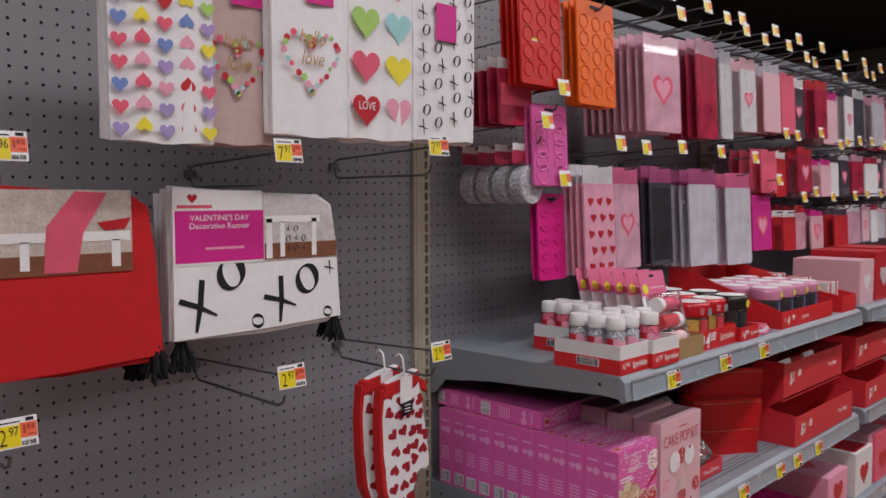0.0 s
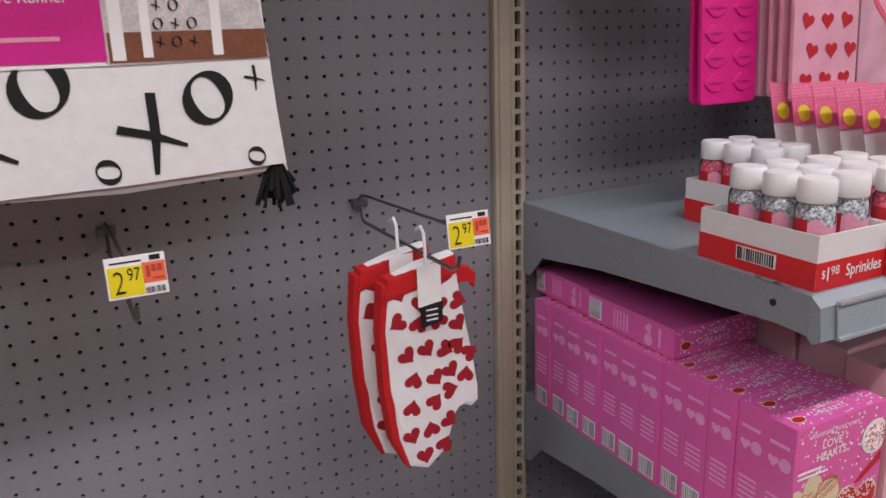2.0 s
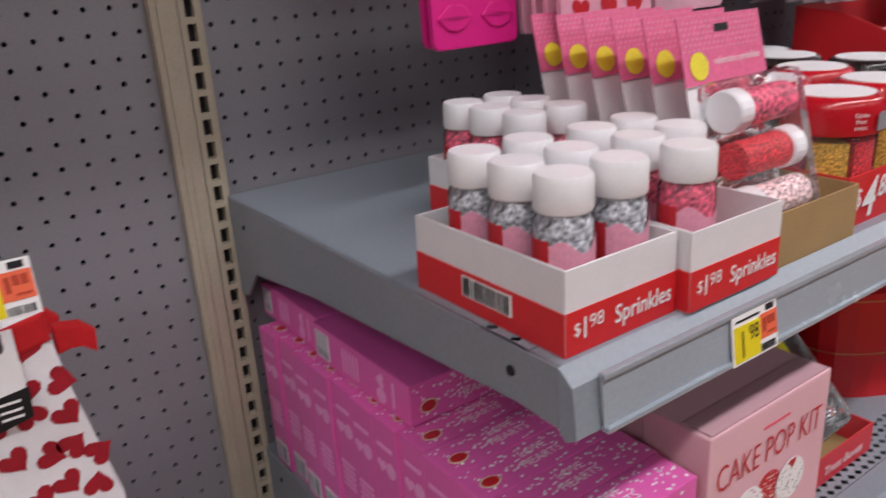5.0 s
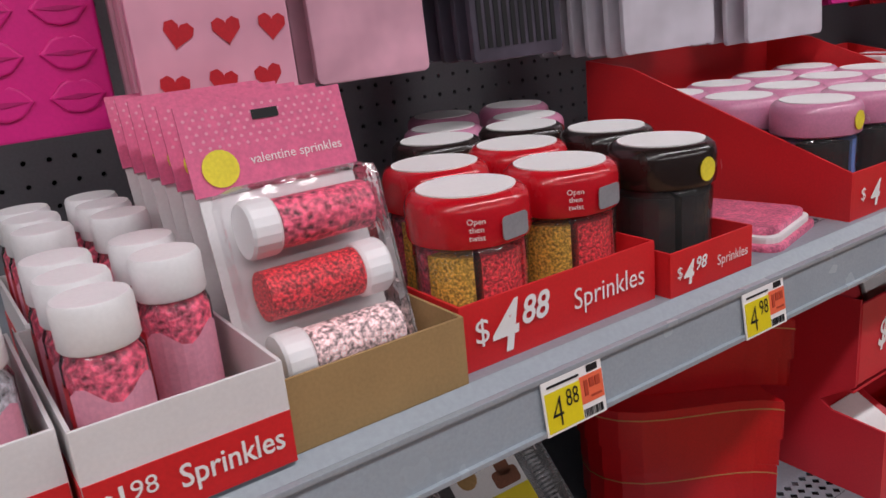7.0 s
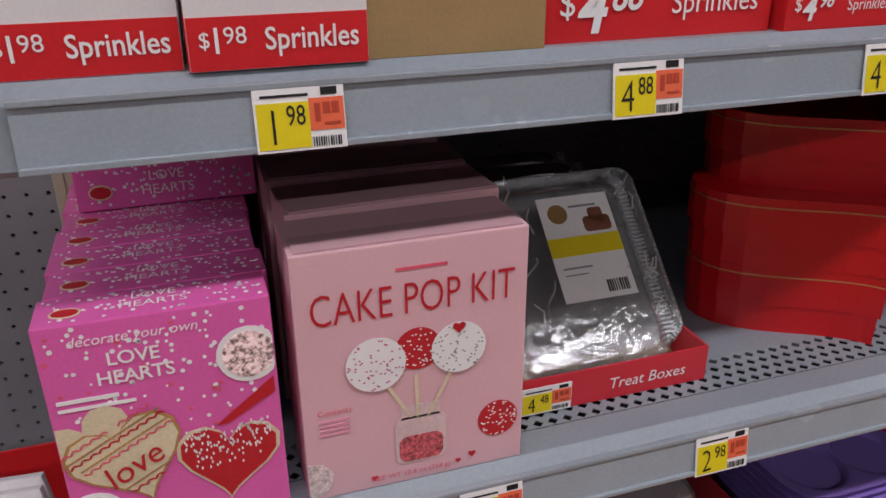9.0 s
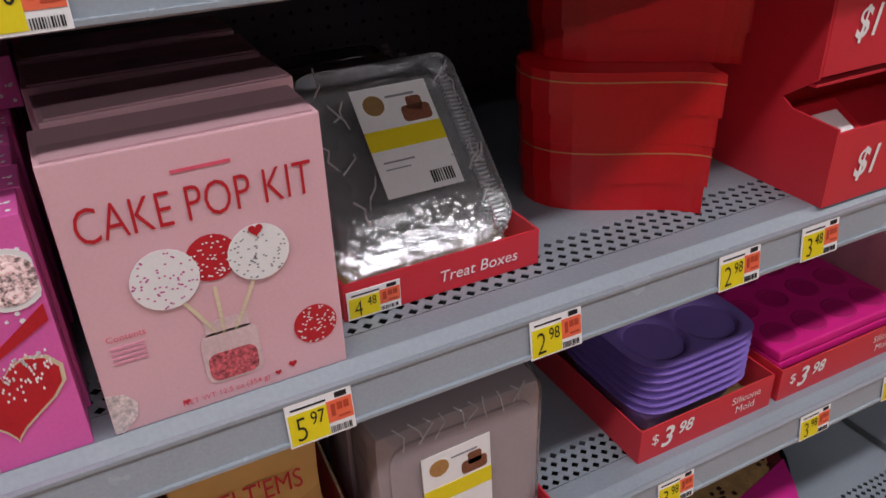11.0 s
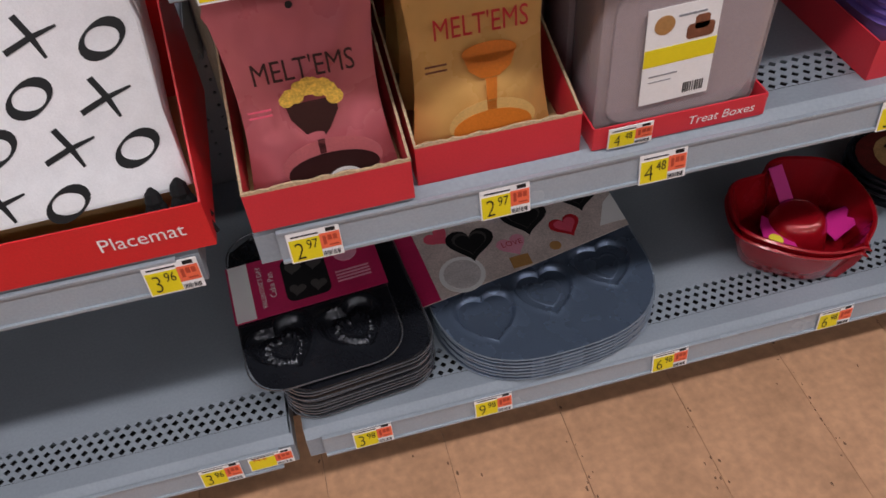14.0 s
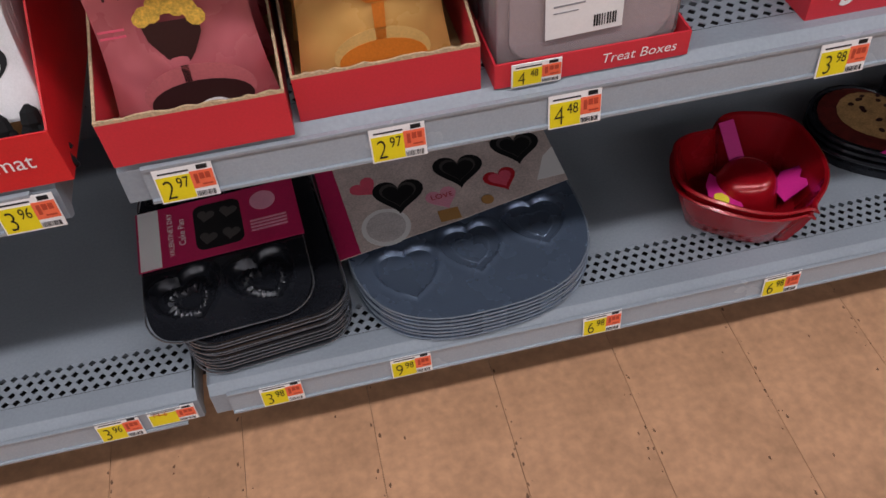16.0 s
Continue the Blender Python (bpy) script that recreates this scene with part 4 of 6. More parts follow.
def jar(x, y, z, lid, fills, s=1.0, hgt=0.108):
    t = thing("sprinkle_jar", (x, y, z), "clear jar of sprinkles with a wide plastic lid", "sprinkle jar", "sprinkle jars")
    r = 0.0412 * s
    n = len(fills)
    for k, fm in enumerate(fills):
        bm = bmesh.new()
        a0, a1 = 360 * k / n + 4, 360 * (k + 1) / n - 4
        pts = [(0.002, 0.0)] + [(r * 0.93 * math.cos(radians(a0 + (a1 - a0) * i / 6)), r * 0.93 * math.sin(radians(a0 + (a1 - a0) * i / 6))) for i in range(7)]
        prism(bm, pts, top(0, 0, 0.004), 0.066 * hgt / 0.112)
        part("sprinkles", bm, fm, t)
    hb = 0.078 * hgt / 0.112
    part("body", lathe(bmesh.new(), [(r * 0.84, 0), (r * 0.93, 0.003), (r * 0.96, 0.012), (r, hb - 0.012), (r, hb - 0.005), (r * 0.92, hb)], 28), CLEAR, t, smooth=True)
    part("lid", lathe(bmesh.new(), [(r * 0.98, hb - 0.002), (r * 1.05, hb), (r * 1.07, hb + 0.004), (r * 1.07, hgt - 0.010), (r * 1.03, hgt - 0.004), (r * 0.93, hgt - 0.0005), (r * 0.86, hgt), (0.002, hgt)], 36), lid, t, smooth=True)
    part("lid_disc", lathe(bmesh.new(), [(r * 0.85, hgt), (r * 0.85, hgt + 0.001)], 28), WHITE, t, "white paper lid disc")
    if lid is JARRED:
        pc = part("lid_picture", prism(bmesh.new(), rrect(-0.012, 0.012, -0.008, 0.008, 0.003), Matrix.Identity(4), 0.0008), GREY, t, "small grey and yellow picture sticker")
        pc.matrix_basis = pose(0.006, -r * 1.07, hb + 0.011, 90, 0, 8)
        words(t, "Open\nthen\ntwist", front(-0.022, -r * 0.95, hb + 0.013) @ Matrix.Rotation(radians(-32), 4, "Y"), 0.0055, WHITE)
    else:
        bd = part("lid_badge", prism(bmesh.new(), disc(0.019, None, 0, 0, 16), Matrix.Identity(4), 0.0008), LEMON, t, "round yellow lid badge")
        bd.matrix_basis = pose(0.002, -r * 1.07, hb + 0.013, 90, 0, 4)
        words(t, "sprinkles", front(0.026, -r * 0.93, hb + 0.012) @ Matrix.Rotation(radians(38), 4, "Y"), 0.008, WHITE)
    return t


MIX4 = (GOLDSP, REDSP, PINKSP, GOLDSP, REDSP, REDSP)
for x, y in ((0.464, -0.492), (0.556, -0.488), (0.500, -0.402), (0.592, -0.396)):
    jar(x, y, Z3 + 0.0025, JARRED, MIX4)
for x, y in ((0.659, -0.498), (0.690, -0.408), (0.662, -0.32), (0.57, -0.305)):
    jar(x, y, Z3 + 0.0025, JARBLK, (DKSP, DKSP, DKSP))
# slanting red tray with rose-lidded jars
t = thing("sprinkle_tray", (0.868, -0.546, Z3), "red card tray with high sloping sides for sprinkle jars", "display tray", "card display trays")
for xx in (0.0, 0.372):
    part("side_panel", prism(bmesh.new(), [(0, 0), (0.34, 0), (0.34, 0.150), (0.27, 0.142), (0, 0.047)], Matrix(((0, 0, 1, xx), (1, 0, 0, 0), (0, 1, 0, 0), (0, 0, 0, 1))), 0.0026), RED, t)
part("front_wall", box(0.0026, 0.372, 0.0, 0.0024, 0, 0.047, 0.0006), RED, t)
part("back_wall", box(0.0026, 0.372, 0.3376, 0.34, 0, 0.150, 0.0006), RED, t)
part("tray_floor", box(0.0026, 0.372, 0.0024, 0.3376, 0, 0.002), RED, t)
big_tray_text(t, "4", "98", "Sprinkles", 0.22, 0.042, 0.8)
for i in range(4):
    for j in range(3):
        jar(0.918 + 0.091 * i, -0.478 + 0.090 * j, Z3 + 0.0025, JARPNK, (MIXSP, LAV, DKSP, BLUE), 1.0, 0.104)
for x, y in ((0.735, -0.240), (0.795, -0.150), (0.640, -0.215), (0.700, -0.130)):
    jar(x, y, Z3 + 0.0005, JARPNK, (MIXSP, LAV, DKSP), 1.0, 0.104)
t = thing("candy_bag", (0.742, -0.552, Z3), "flat clear bag of pink and white candy", "candy bag", "", 14)
for i in range(3):
    part("candy_layer", prism(bmesh.new(), rrect(0.004 + 0.005 * i, 0.112 - 0.004 * i, 0.004 * i, 0.16 - 0.01 * i, 0.014), top(0, 0, 0.0062 * i), 0.006, 0.0025), (PINKCANDY, SW, PINKCANDY)[i], t)
part("bag_seam", box(0.002, 0.114, 0.160, 0.176, 0.001, 0.0022), WHF, t)
t = tray("gift_tray", 1.32, 1.44, -0.55, -0.22, Z3, 0.05, "red card tray with slanting sides of small gift boxes", RED, None, RED, hb=0.115)
tr2 = t
for i in range(2):
    for j in range(3):
        g = thing("gift_box", (1.335 + 0.05 * i, -0.50 + 0.085 * j, Z3 + 0.003), "small white gift box with red ribbon", "gift box", "gift boxes in a tray")
        part("carton", box(0, 0.042, 0, 0.06, 0, 0.085 + 0.008 * j, 0.002), SW, g)
        part("ribbon", box(0.016, 0.026, -0.001, 0.061, -0.0, 0.0865 + 0.008 * j), REDPRINT, g)

# ---- second shelf ----


def cookie_kit(x, y, z, art, lying=False):
    t = thing("cookie_kit_box", (x, y, z), "glossy pink cookie decorating kit box printed with white dots", "cookie kit", "cookie kit boxes")
    w, d, hh = 0.150, 0.0415, 0.184
    part("carton", box(0, w, 0, d, 0, hh, 0.0012), PINKBOX, t)
    sd = side(-0.0002, 0, 0)
    flat("spine_barcode_ground", [rect(-0.036, -0.006, 0.006, 0.034)], sd, WHITE, t)
    flat("spine_barcode", bars(sd, -0.035, -0.007, 0.008, 0.032, 9, 4), sd @ Matrix.Translation((0, 0, 0.0005)), GREY, t)
    flat("spine_print", [rect(-0.034, -0.008, 0.062 + 0.007 * k, 0.065 + 0.007 * k) for k in range(5)] + [heart(0.016, -0.028, 0.135), disc(0.016, None, -0.012, 0.135), rect(-0.034, -0.008, 0.155, 0.159)], sd, PINKSIDE, t)
    tp = top(0, 0, hh + 0.0002)
    r = random.Random(3)
    flat("top_dots", [disc(r.uniform(0.0018, 0.0036), None, r.uniform(0.004, w - 0.004), r.uniform(0.003, d - 0.003), 6) for _ in range(85)], tp, WHITE, t, 0.0003)
    flat("top_badge_rim", [disc(0.020, 0.014, 0.020, 0.016, 16)], tp @ Matrix.Translation((0, 0, 0.0002)), CREAM, t)
    flat("top_badge", [disc(0.017, 0.011, 0.020, 0.016, 16)], tp @ Matrix.Translation((0, 0, 0.0004)), REDPRINT, t)
    words(t, "LOVE\nHEARTS", top(0.075, 0.021, hh + 0.0005), 0.0125, WHITE, "lettering", 1.0)
    if art:
        f = front(0, -0.0003, 0)
        flat("front_dots", [disc(r.uniform(0.0018, 0.0042), None, r.uniform(0.004, w - 0.004), 0.095 + 0.086 * abs(r.random()) ** 0.7, 6) for _ in range(90)], f, WHITE, t, 0.0003)
        flat("front_specks", [heart(r.uniform(0.003, 0.005), r.uniform(0.004, w - 0.004), 0.085 + 0.094 * r.random(), r.uniform(-30, 30), 10) for _ in range(30)], f, CORAL, t, 0.0003)
        words(t, "decorate your own", f @ Matrix.Translation((0.060, 0.171, 0.0003)), 0.0105, WHITE, "script", 1.0, 0.25)
        words(t, "LOVE\nHEARTS", f @ Matrix.Translation((0.058, 0.148, 0.0003)), 0.0140, WHITE, bold=0.015)
        g = f @ Matrix.Translation((0, 0, 0.0004))
        flat("cookie_back", [[(max(u, 0.001), v) for u, v in heart(0.066, 0.022, 0.092, 24)]], g, CREAM, t)
        flat("cookie_edge", [heart(0.086, 0.043, 0.076, 16)], g @ Matrix.Translation((0, 0, 0.0003)), BISCUIT, t)
        flat("cookie_plain", [heart(0.081, 0.043, 0.076, 16)], g @ Matrix.Translation((0, 0, 0.0005)), CREAM, t, label="cream iced heart cookie")
        words(t, "love", g @ Matrix.Translation((0.045, 0.068, 0.0012)) @ Matrix.Rotation(radians(28), 4, "Z"), 0.026, REDPRINT, "icing_script", 1, 0.2)
        for k in range(8):
            bm = bmesh.new()
            for i in range(22):
                ends = []
                for e in (i, i + 1):
                    p_ = Matrix.Rotation(radians(28), 2) @ Vector((-0.040 + 0.0037 * e, (-0.030, -0.024, -0.018, 0.008, 0.013, 0.018, 0.023, 0.028)[k] + (0.0024 * (e % 2) if k % 2 else 0.0)))
                    ends.append((p_.x, p_.y))
                q_ = Matrix.Rotation(radians(-16), 2) @ Vector(((ends[0][0] + ends[1][0]) / 2, (ends[0][1] + ends[1][1]) / 2)) / 0.0345
                if (q_.x ** 2 + q_.y ** 2 - 1) ** 3 - q_.x ** 2 * q_.y ** 3 < -0.02:
                    stroke(bm, g @ Matrix.Translation((0.043, 0.073, 0)), *ends, 0.0016, 0.0016, 0.0014)
            tagged(part("icing_line", bm, (BISCUIT, REDPRINT, GOLD, CORAL)[k % 4], t), kind="stuff")
        flat("cookie_rim", [heart(0.079, 0.110, 0.060, -4)], g, CREAM, t)
        flat("cookie_red", [heart(0.073, 0.110, 0.060, -4)], g @ Matrix.Translation((0, 0, 0.0005)), REDPRINT, t, label="red iced heart cookie")
        sp = []
        for _ in range(170):
            u, v = r.uniform(0.080, 0.141), 0.048 + 0.040 * r.random() ** 0.6
            q_ = Vector(((u - 0.110) / 0.030, (v - 0.058) / 0.030))
            if (q_.x ** 2 + q_.y ** 2 - 1) ** 3 - q_.x ** 2 * q_.y ** 3 < -0.05:
                sp.append(disc(0.0016, 0.0028, u, v, 5))
        flat("sprinkle_dots", sp, g @ Matrix.Translation((0, 0, 0.0009)), WHITE, t, 0.0003)
        flat("icing_tube", [[(0.104, 0.088), (0.112, 0.088), (0.147, 0.108), (0.147, 0.121)]], g, REDPRINT, t)
        for cx, cy, dd in ((0.132, 0.142, 0.044), (0.015, 0.030, 0.042)):
            flat("bowl_rim", [[(min(max(u, 0.001), w - 0.001), v) for u, v in disc(dd, None, cx, cy, 24)]], g, WHITE, t)
            flat("bowl_fill", [[(min(max(u, 0.001), w - 0.001), v) for u, v in disc(dd * 0.82, None, cx, cy, 24)]], g @ Matrix.Translation((0, 0, 0.0005)), MIXSP, t)
        words(t, "2 COOKIES", g @ Matrix.Translation((0.053, 0.012, 0)), 0.008, WHITE)
        words(t, "NET WT 6.88 oz (195 g)", g @ Matrix.Translation((0.060, 0.005, 0)), 0.006, WHITE)
        flat("small_print", [rect(0.006, 0.045, 0.126, 0.129), rect(0.006, 0.055, 0.120, 0.1225)], g, WHITE, t)
        flat("seal", [disc(0.018, None, 0.020, 0.012, 14)], g, GOLD, t)
    return t


for k in range(12):
    cookie_kit(0.0635 + (0.003 if k % 3 == 1 else 0), -0.551 + 0.0425 * k, Z2, k == 0)
t = cookie_kit(0.0, 0.0, 0.0, False)
t.matrix_basis = Matrix.Translation((0.078, -0.161, Z2 + 0.1855)) @ Matrix(((1, 0, 0, 0), (0, 0, -1, 0), (0, 1, 0, 0), (0, 0, 0, 1)))
t = cookie_kit(0.0, 0.0, 0.0, False)
t.matrix_basis = Matrix.Translation((0.085, -0.0125, Z2 + 0.1855)) @ Matrix(((1, 0, 0, 0), (0, 0, -1, 0), (0, 1, 0, 0), (0, 0, 0, 1))) @ Matrix.Diagonal((1, 1, 0.78, 1))


def pop(parent, cx, cy, dd, base, dots, g, seed):
    flat("pop", [disc(dd, None, cx, cy, 24)], g, base, parent)
    r = random.Random(seed)
    sp = []
    for _ in range(60):
        a, q = r.uniform(0, 6.28), dd * 0.47 * math.sqrt(r.random())
        sp.append(disc(0.0019, 0.0012, cx + q * math.cos(a), cy + q * math.sin(a), 5))
    flat("pop_speckle", sp, g @ Matrix.Translation((0, 0, 0.0005)), dots, parent, 0.0003)


def cake_kit(x, y, z, art, tilt=0.0, hh=0.210):
    t = thing("cake_pop_kit_box", (x, y, z), "pale pink cake pop kit box with red lettering", "cake pop kit", "cake pop kit boxes", tilt)
    w, d = 0.178, 0.068
    part("carton", box(0, w, 0, d, 0, hh, 0.0015), BLUSH, t)
    part("tuck_flap", box(0.004, w - 0.004, 0.002, 0.03, hh + 0.0003, hh + 0.0016), BLUSHD, t)
    if art:
        f = front(0, -0.0003, 0)
        words(t, "CAKE POP KIT", f @ Matrix.Translation((w * 0.5, 0.164, 0)), 0.037, REDPRINT, "lettering", 0.66, bold=-0.008)
        flat("brand_bar", [rect(w * 0.42, w * 0.64, 0.188, 0.1905)], f, CORAL, t)
        g = f @ Matrix.Translation((0, 0, 0.0003))
        bm = bmesh.new()
        for p_, q_ in (((0.062, 0.100), (0.083, 0.062)), ((0.088, 0.1), (0.088, 0.06)), ((0.116, 0.098), (0.096, 0.06))):
            stroke(bm, g, p_, q_, 0.003, 0.003, 0.0012)
        tagged(part("stick_print", bm, CREAM, t), kind="stuff")
        pop(t, 0.090, 0.122, 0.036, REDPRINT, WHITE, g, 1)
        g2 = g @ Matrix.Translation((0, 0, 0.0014))
        pop(t, 0.057, 0.115, 0.046, WHITE, PINKDK, g2, 2)
        pop(t, 0.122, 0.118, 0.044, WHITE, GREY, g2, 3)
        flat("pop_heart", [heart(0.011, 0.122, 0.136)], g2 @ Matrix.Translation((0, 0, 0.001)), REDPRINT, t)
        flat("jar_print", [rrect(0.070, 0.112, 0.018, 0.062, 0.008), rect(0.075, 0.107, 0.060, 0.072)], g, mat("pale_jar_print", "#dcc0c2", 0.4), t)
        flat("jar_filling", [rrect(0.073, 0.109, 0.020, 0.044, 0.007)], g @ Matrix.Translation((0, 0, 0.0005)), mat("jar_sprinkle_print", "#c25a64", 0.5, var=0.7, size=300), t)
        pop(t, 0.156, 0.044, 0.034, REDPRINT, WHITE, g, 5)
        flat("half_pop", [[(0.0005, 0.002), (0.006, 0.001), (0.018, 0.012), (0.020, 0.024), (0.013, 0.033), (0.0005, 0.036)]], g, mat("speckled_print", "#d9c7c6", 0.5, var=0.4, size=240), t)
        words(t, "Contents", g @ Matrix.Translation((0.024, 0.080, 0)), 0.007, CORAL)
        flat("small_print", [rect(0.012, 0.035, 0.071 - 0.004 * k, 0.073 - 0.004 * k) for k in range(4)], g, ROSEP, t)
        words(t, "NET WT 12.5 oz (354 g)", g @ Matrix.Translation((0.082, 0.009, 0)), 0.0065, CORAL)
        flat("tiny_hearts", [heart(0.006, 0.052, 0.010), heart(0.007, 0.134, 0.014), heart(0.005, 0.122, 0.010)], g, REDPRINT, t)
    return t


cake_kit(0.228, -0.551, Z2, True)
cake_kit(0.236, -0.478, Z2, False, 2, 0.212)
cake_kit(0.230, -0.405, Z2, False, -1, 0.216)
cake_kit(0.230, -0.325, Z2, False, 0, 0.216)


def product_label(t, m, w, hh):
    flat("label_card", [rect(0, w, 0, hh)], m, WHITE, t, 0.0005)
    g = m @ Matrix.Translation((0, 0, 0.0006))
    flat("label_band", [rect(0, w, hh * 0.42, hh * 0.60)], g, YELLOW, t)
    flat("label_badge", [disc(hh * 0.19, None, w * 0.24, hh * 0.83, 16)], g, GOLD, t)
    flat("label_cake_picture", [rrect(w * 0.56, w * 0.94, hh * 0.63, hh * 0.78, hh * 0.04), rrect(w * 0.66, w * 0.86, hh * 0.72, hh * 0.86, hh * 0.03)], g, WOODP, t)
    flat("label_print", [rect(w * 0.42, w * 0.8, hh * 0.88, hh * 0.90), rect(w * 0.1, w * 0.5, hh * 0.30, hh * 0.315), rect(w * 0.1, w * 0.42, hh * 0.24, hh * 0.25)], g, GREY, t)
    flat("label_barcode", bars(g, w * 0.62, w * 0.93, hh * 0.05, hh * 0.16, 9, 6), g, INK, t)


t = tray("treat_box_tray", 0.424, 0.622, -0.502, -0.18, Z2, 0.037, "low red card tray of treat boxes", REDL)
words(t, "Treat Boxes", front(0.132, -0.0007, 0.017), 0.0165, WHITE, "lettering", 1.0, 0.15)
price_tag(0.426, -0.5045, Z2 + 0.030, "4.48", 0.05, 0.028, 0, 0, "shelf price tags")


def clamshell(x, y, z, k):
    t = thing("foil_treat_box", (x, y, z), "foil cake tray with a clear lid in crinkled film", "treat box", "foil treat boxes", 0, -46)
    w, hh = 0.176, 0.200
    rim = dished(w - 0.014, hh - 0.014, 40, lambda a, b: -0.017 * dip(min(a - 0.014, w - 0.028 - a, b - 0.014, hh - 0.028 - b) / 0.012), 9, 0.004)
    ob = part("foil_tray", rim, FOIL, t, smooth=True)
    ob.matrix_basis = front(0.007, 0.0, 0.007)
    if k == 0:
        part("clear_lid", prism(bmesh.new(), rrect(0.004, w - 0.004, 0.004, hh - 0.004, 0.02), front(0, -0.006, 0), 0.040, 0.012), WRAP, t, "clear plastic lid")
        part("lid_flange", prism(bmesh.new(), rrect(0, w, -0.002, hh + 0.002, 0.022), front(0, -0.001, 0), 0.005, 0.0015), WRAP, t)
        r = random.Random(6)
        # thin bright tubes draw the specular streaks along the film's creases
        for q in range(14):
            u, v = (r.uniform(0.012, 0.05) if q % 2 else r.uniform(w - 0.05, w - 0.012)), r.uniform(0.02, hh - 0.03)
            pts = [(u, -0.0475, v)]
            for _ in range(3):
                pts.append((pts[-1][0] + r.uniform(-0.010, 0.010), -0.0475 + r.uniform(-0.002, 0.001), pts[-1][2] + r.uniform(0.004, 0.011)))
            part("film_crease", tube(bmesh.new(), pts, 0.0009, 5), GLINT_RIB, t)
        product_label(t, front(0.053, -0.0485, 0.055), 0.077, 0.110)
    bm = bmesh.new()
    for i in range(38):
        bx(bm, w - 0.010, w - 0.002, -0.012, -0.006, 0.010 + 0.0046 * i, 0.0122 + 0.0046 * i)
    tagged(part("ribbed_edge", bm, GLINT_RIB, t), kind="stuff")
    return t


# pale metal for the drawn film highlights and for the ribbed edge
GLINT_RIB = mat("crease_glint_and_rib", "#dcdcdf", 0.12, metal=0.4, coat=0.6)
for k in range(4):
    clamshell(0.438, -0.462 + 0.048 * k, Z2 + 0.008, k)


def heart_box(x, y, z, w, hh, rz):
    t = thing("heart_gift_box", (x, y, z), "red heart shaped paper gift box with a thin gold cord", "gift box", "stacked heart boxes", rz)
    part("base", prism(bmesh.new(), heart(w, 0, 0, 0, 40), top(0, 0, 0), hh * 0.52), REDBOX, t)
    part("lid", prism(bmesh.new(), heart(w * 1.03, 0, 0, 0, 40), top(0, 0, hh * 0.42), hh * 0.58, 0.001), REDBOX, t)
    part("cord", prism(bmesh.new(), heart(w * 1.038, 0, 0, 0, 40), top(0, 0, hh * 0.86), 0.0013), GOLD, t, "thin gold cord")
    return t


heart_box(0.800, -0.395, Z2, 0.225, 0.076, 12)
heart_box(0.800, -0.395, Z2 + 0.0765, 0.235, 0.076, 12)
heart_box(0.835, -0.375, Z2 + 0.153, 0.250, 0.076, 10)


def card_display(x, y, z, w, d, hh, tail):
    t = thing("card_display", (x, y, z), "coral red two-tier card counter display, nearly empty", "counter display", "card counter displays")
    k = 0.003
    prof = [(0, 0), (d, 0), (d, hh), (0.035, hh), (0.035, hh * 0.56), (0.075, hh * 0.44), (0.06, hh * 0.40), (0.0, hh * 0.38)]
    for xx in (0, w - k):
        part("side_panel", prism(bmesh.new(), prof, Matrix(((0, 0, 1, xx), (1, 0, 0, 0), (0, 1, 0, 0), (0, 0, 0, 1))), k), REDL, t)
    part("lower_front", box(k, w - k, 0.0, k, 0, hh * 0.36, 0.0008), REDL, t)
    part("upper_front", box(k, w - k, 0.034, 0.034 + k, hh * 0.57, hh * 0.98, 0.0008), REDL, t)
    part("lower_floor", box(k, w - k, k, d - k, 0.0, 0.003), REDL, t)
    part("upper_floor", box(k, w - k, 0.038, d - k, hh * 0.52, hh * 0.535), REDL, t)
    part("back_panel", box(k, w - k, d - k, d, 0, hh * 1.0), REDL, t)
    for zz, yy in ((hh * 0.18, 0.0), (hh * 0.78, 0.034)):
        f = front(0, yy - 0.0007, zz)
        words(t, "$1", f @ Matrix.Translation((w * 0.12, 0, 0)), 0.045, WHITE, "price", 0.8, 0.2, bold=0.02)
        words(t, "88", f @ Matrix.Translation((w * 0.235, 0.008, 0)), 0.026, WHITE, "price", 0.9, 0.2, bold=0.02)
        words(t, tail, f @ Matrix.Translation((w * 0.80, 0, 0)), 0.018, WHITE)
    return t


card_display(0.940, -0.560, Z2, 0.46, 0.24, 0.232, "Treat Bags")
for k in range(4):
    g = thing("treat_bag_pack", (0.96 + 0.09 * k, -0.50, Z2 + 0.126), "flat red and white pack of treat bags", "treat bags", "treat bag packs", 0, -20)
    part("pack", box(0, 0.08, 0, 0.006, 0, 0.09 + 0.004 * (k % 2), 0.002), WHITE if k % 2 else REDPRINT, g)
g = thing("treat_bag_pack", (0.97, -0.545, Z2 + 0.0035), "flat red and white pack of treat bags", "treat bags", "treat bag packs", 0, -62)
part("pack", box(0, 0.12, 0, 0.02, 0, 0.12, 0.002), REDPRINT, g)
part("pack_edge", box(0.002, 0.1, -0.006, -0.0005, 0, 0.1, 0.002), WHITE, g)
card_display(X2 + 0.05, -0.560, Z2, 0.40, 0.24, 0.232, "Treat Bags")

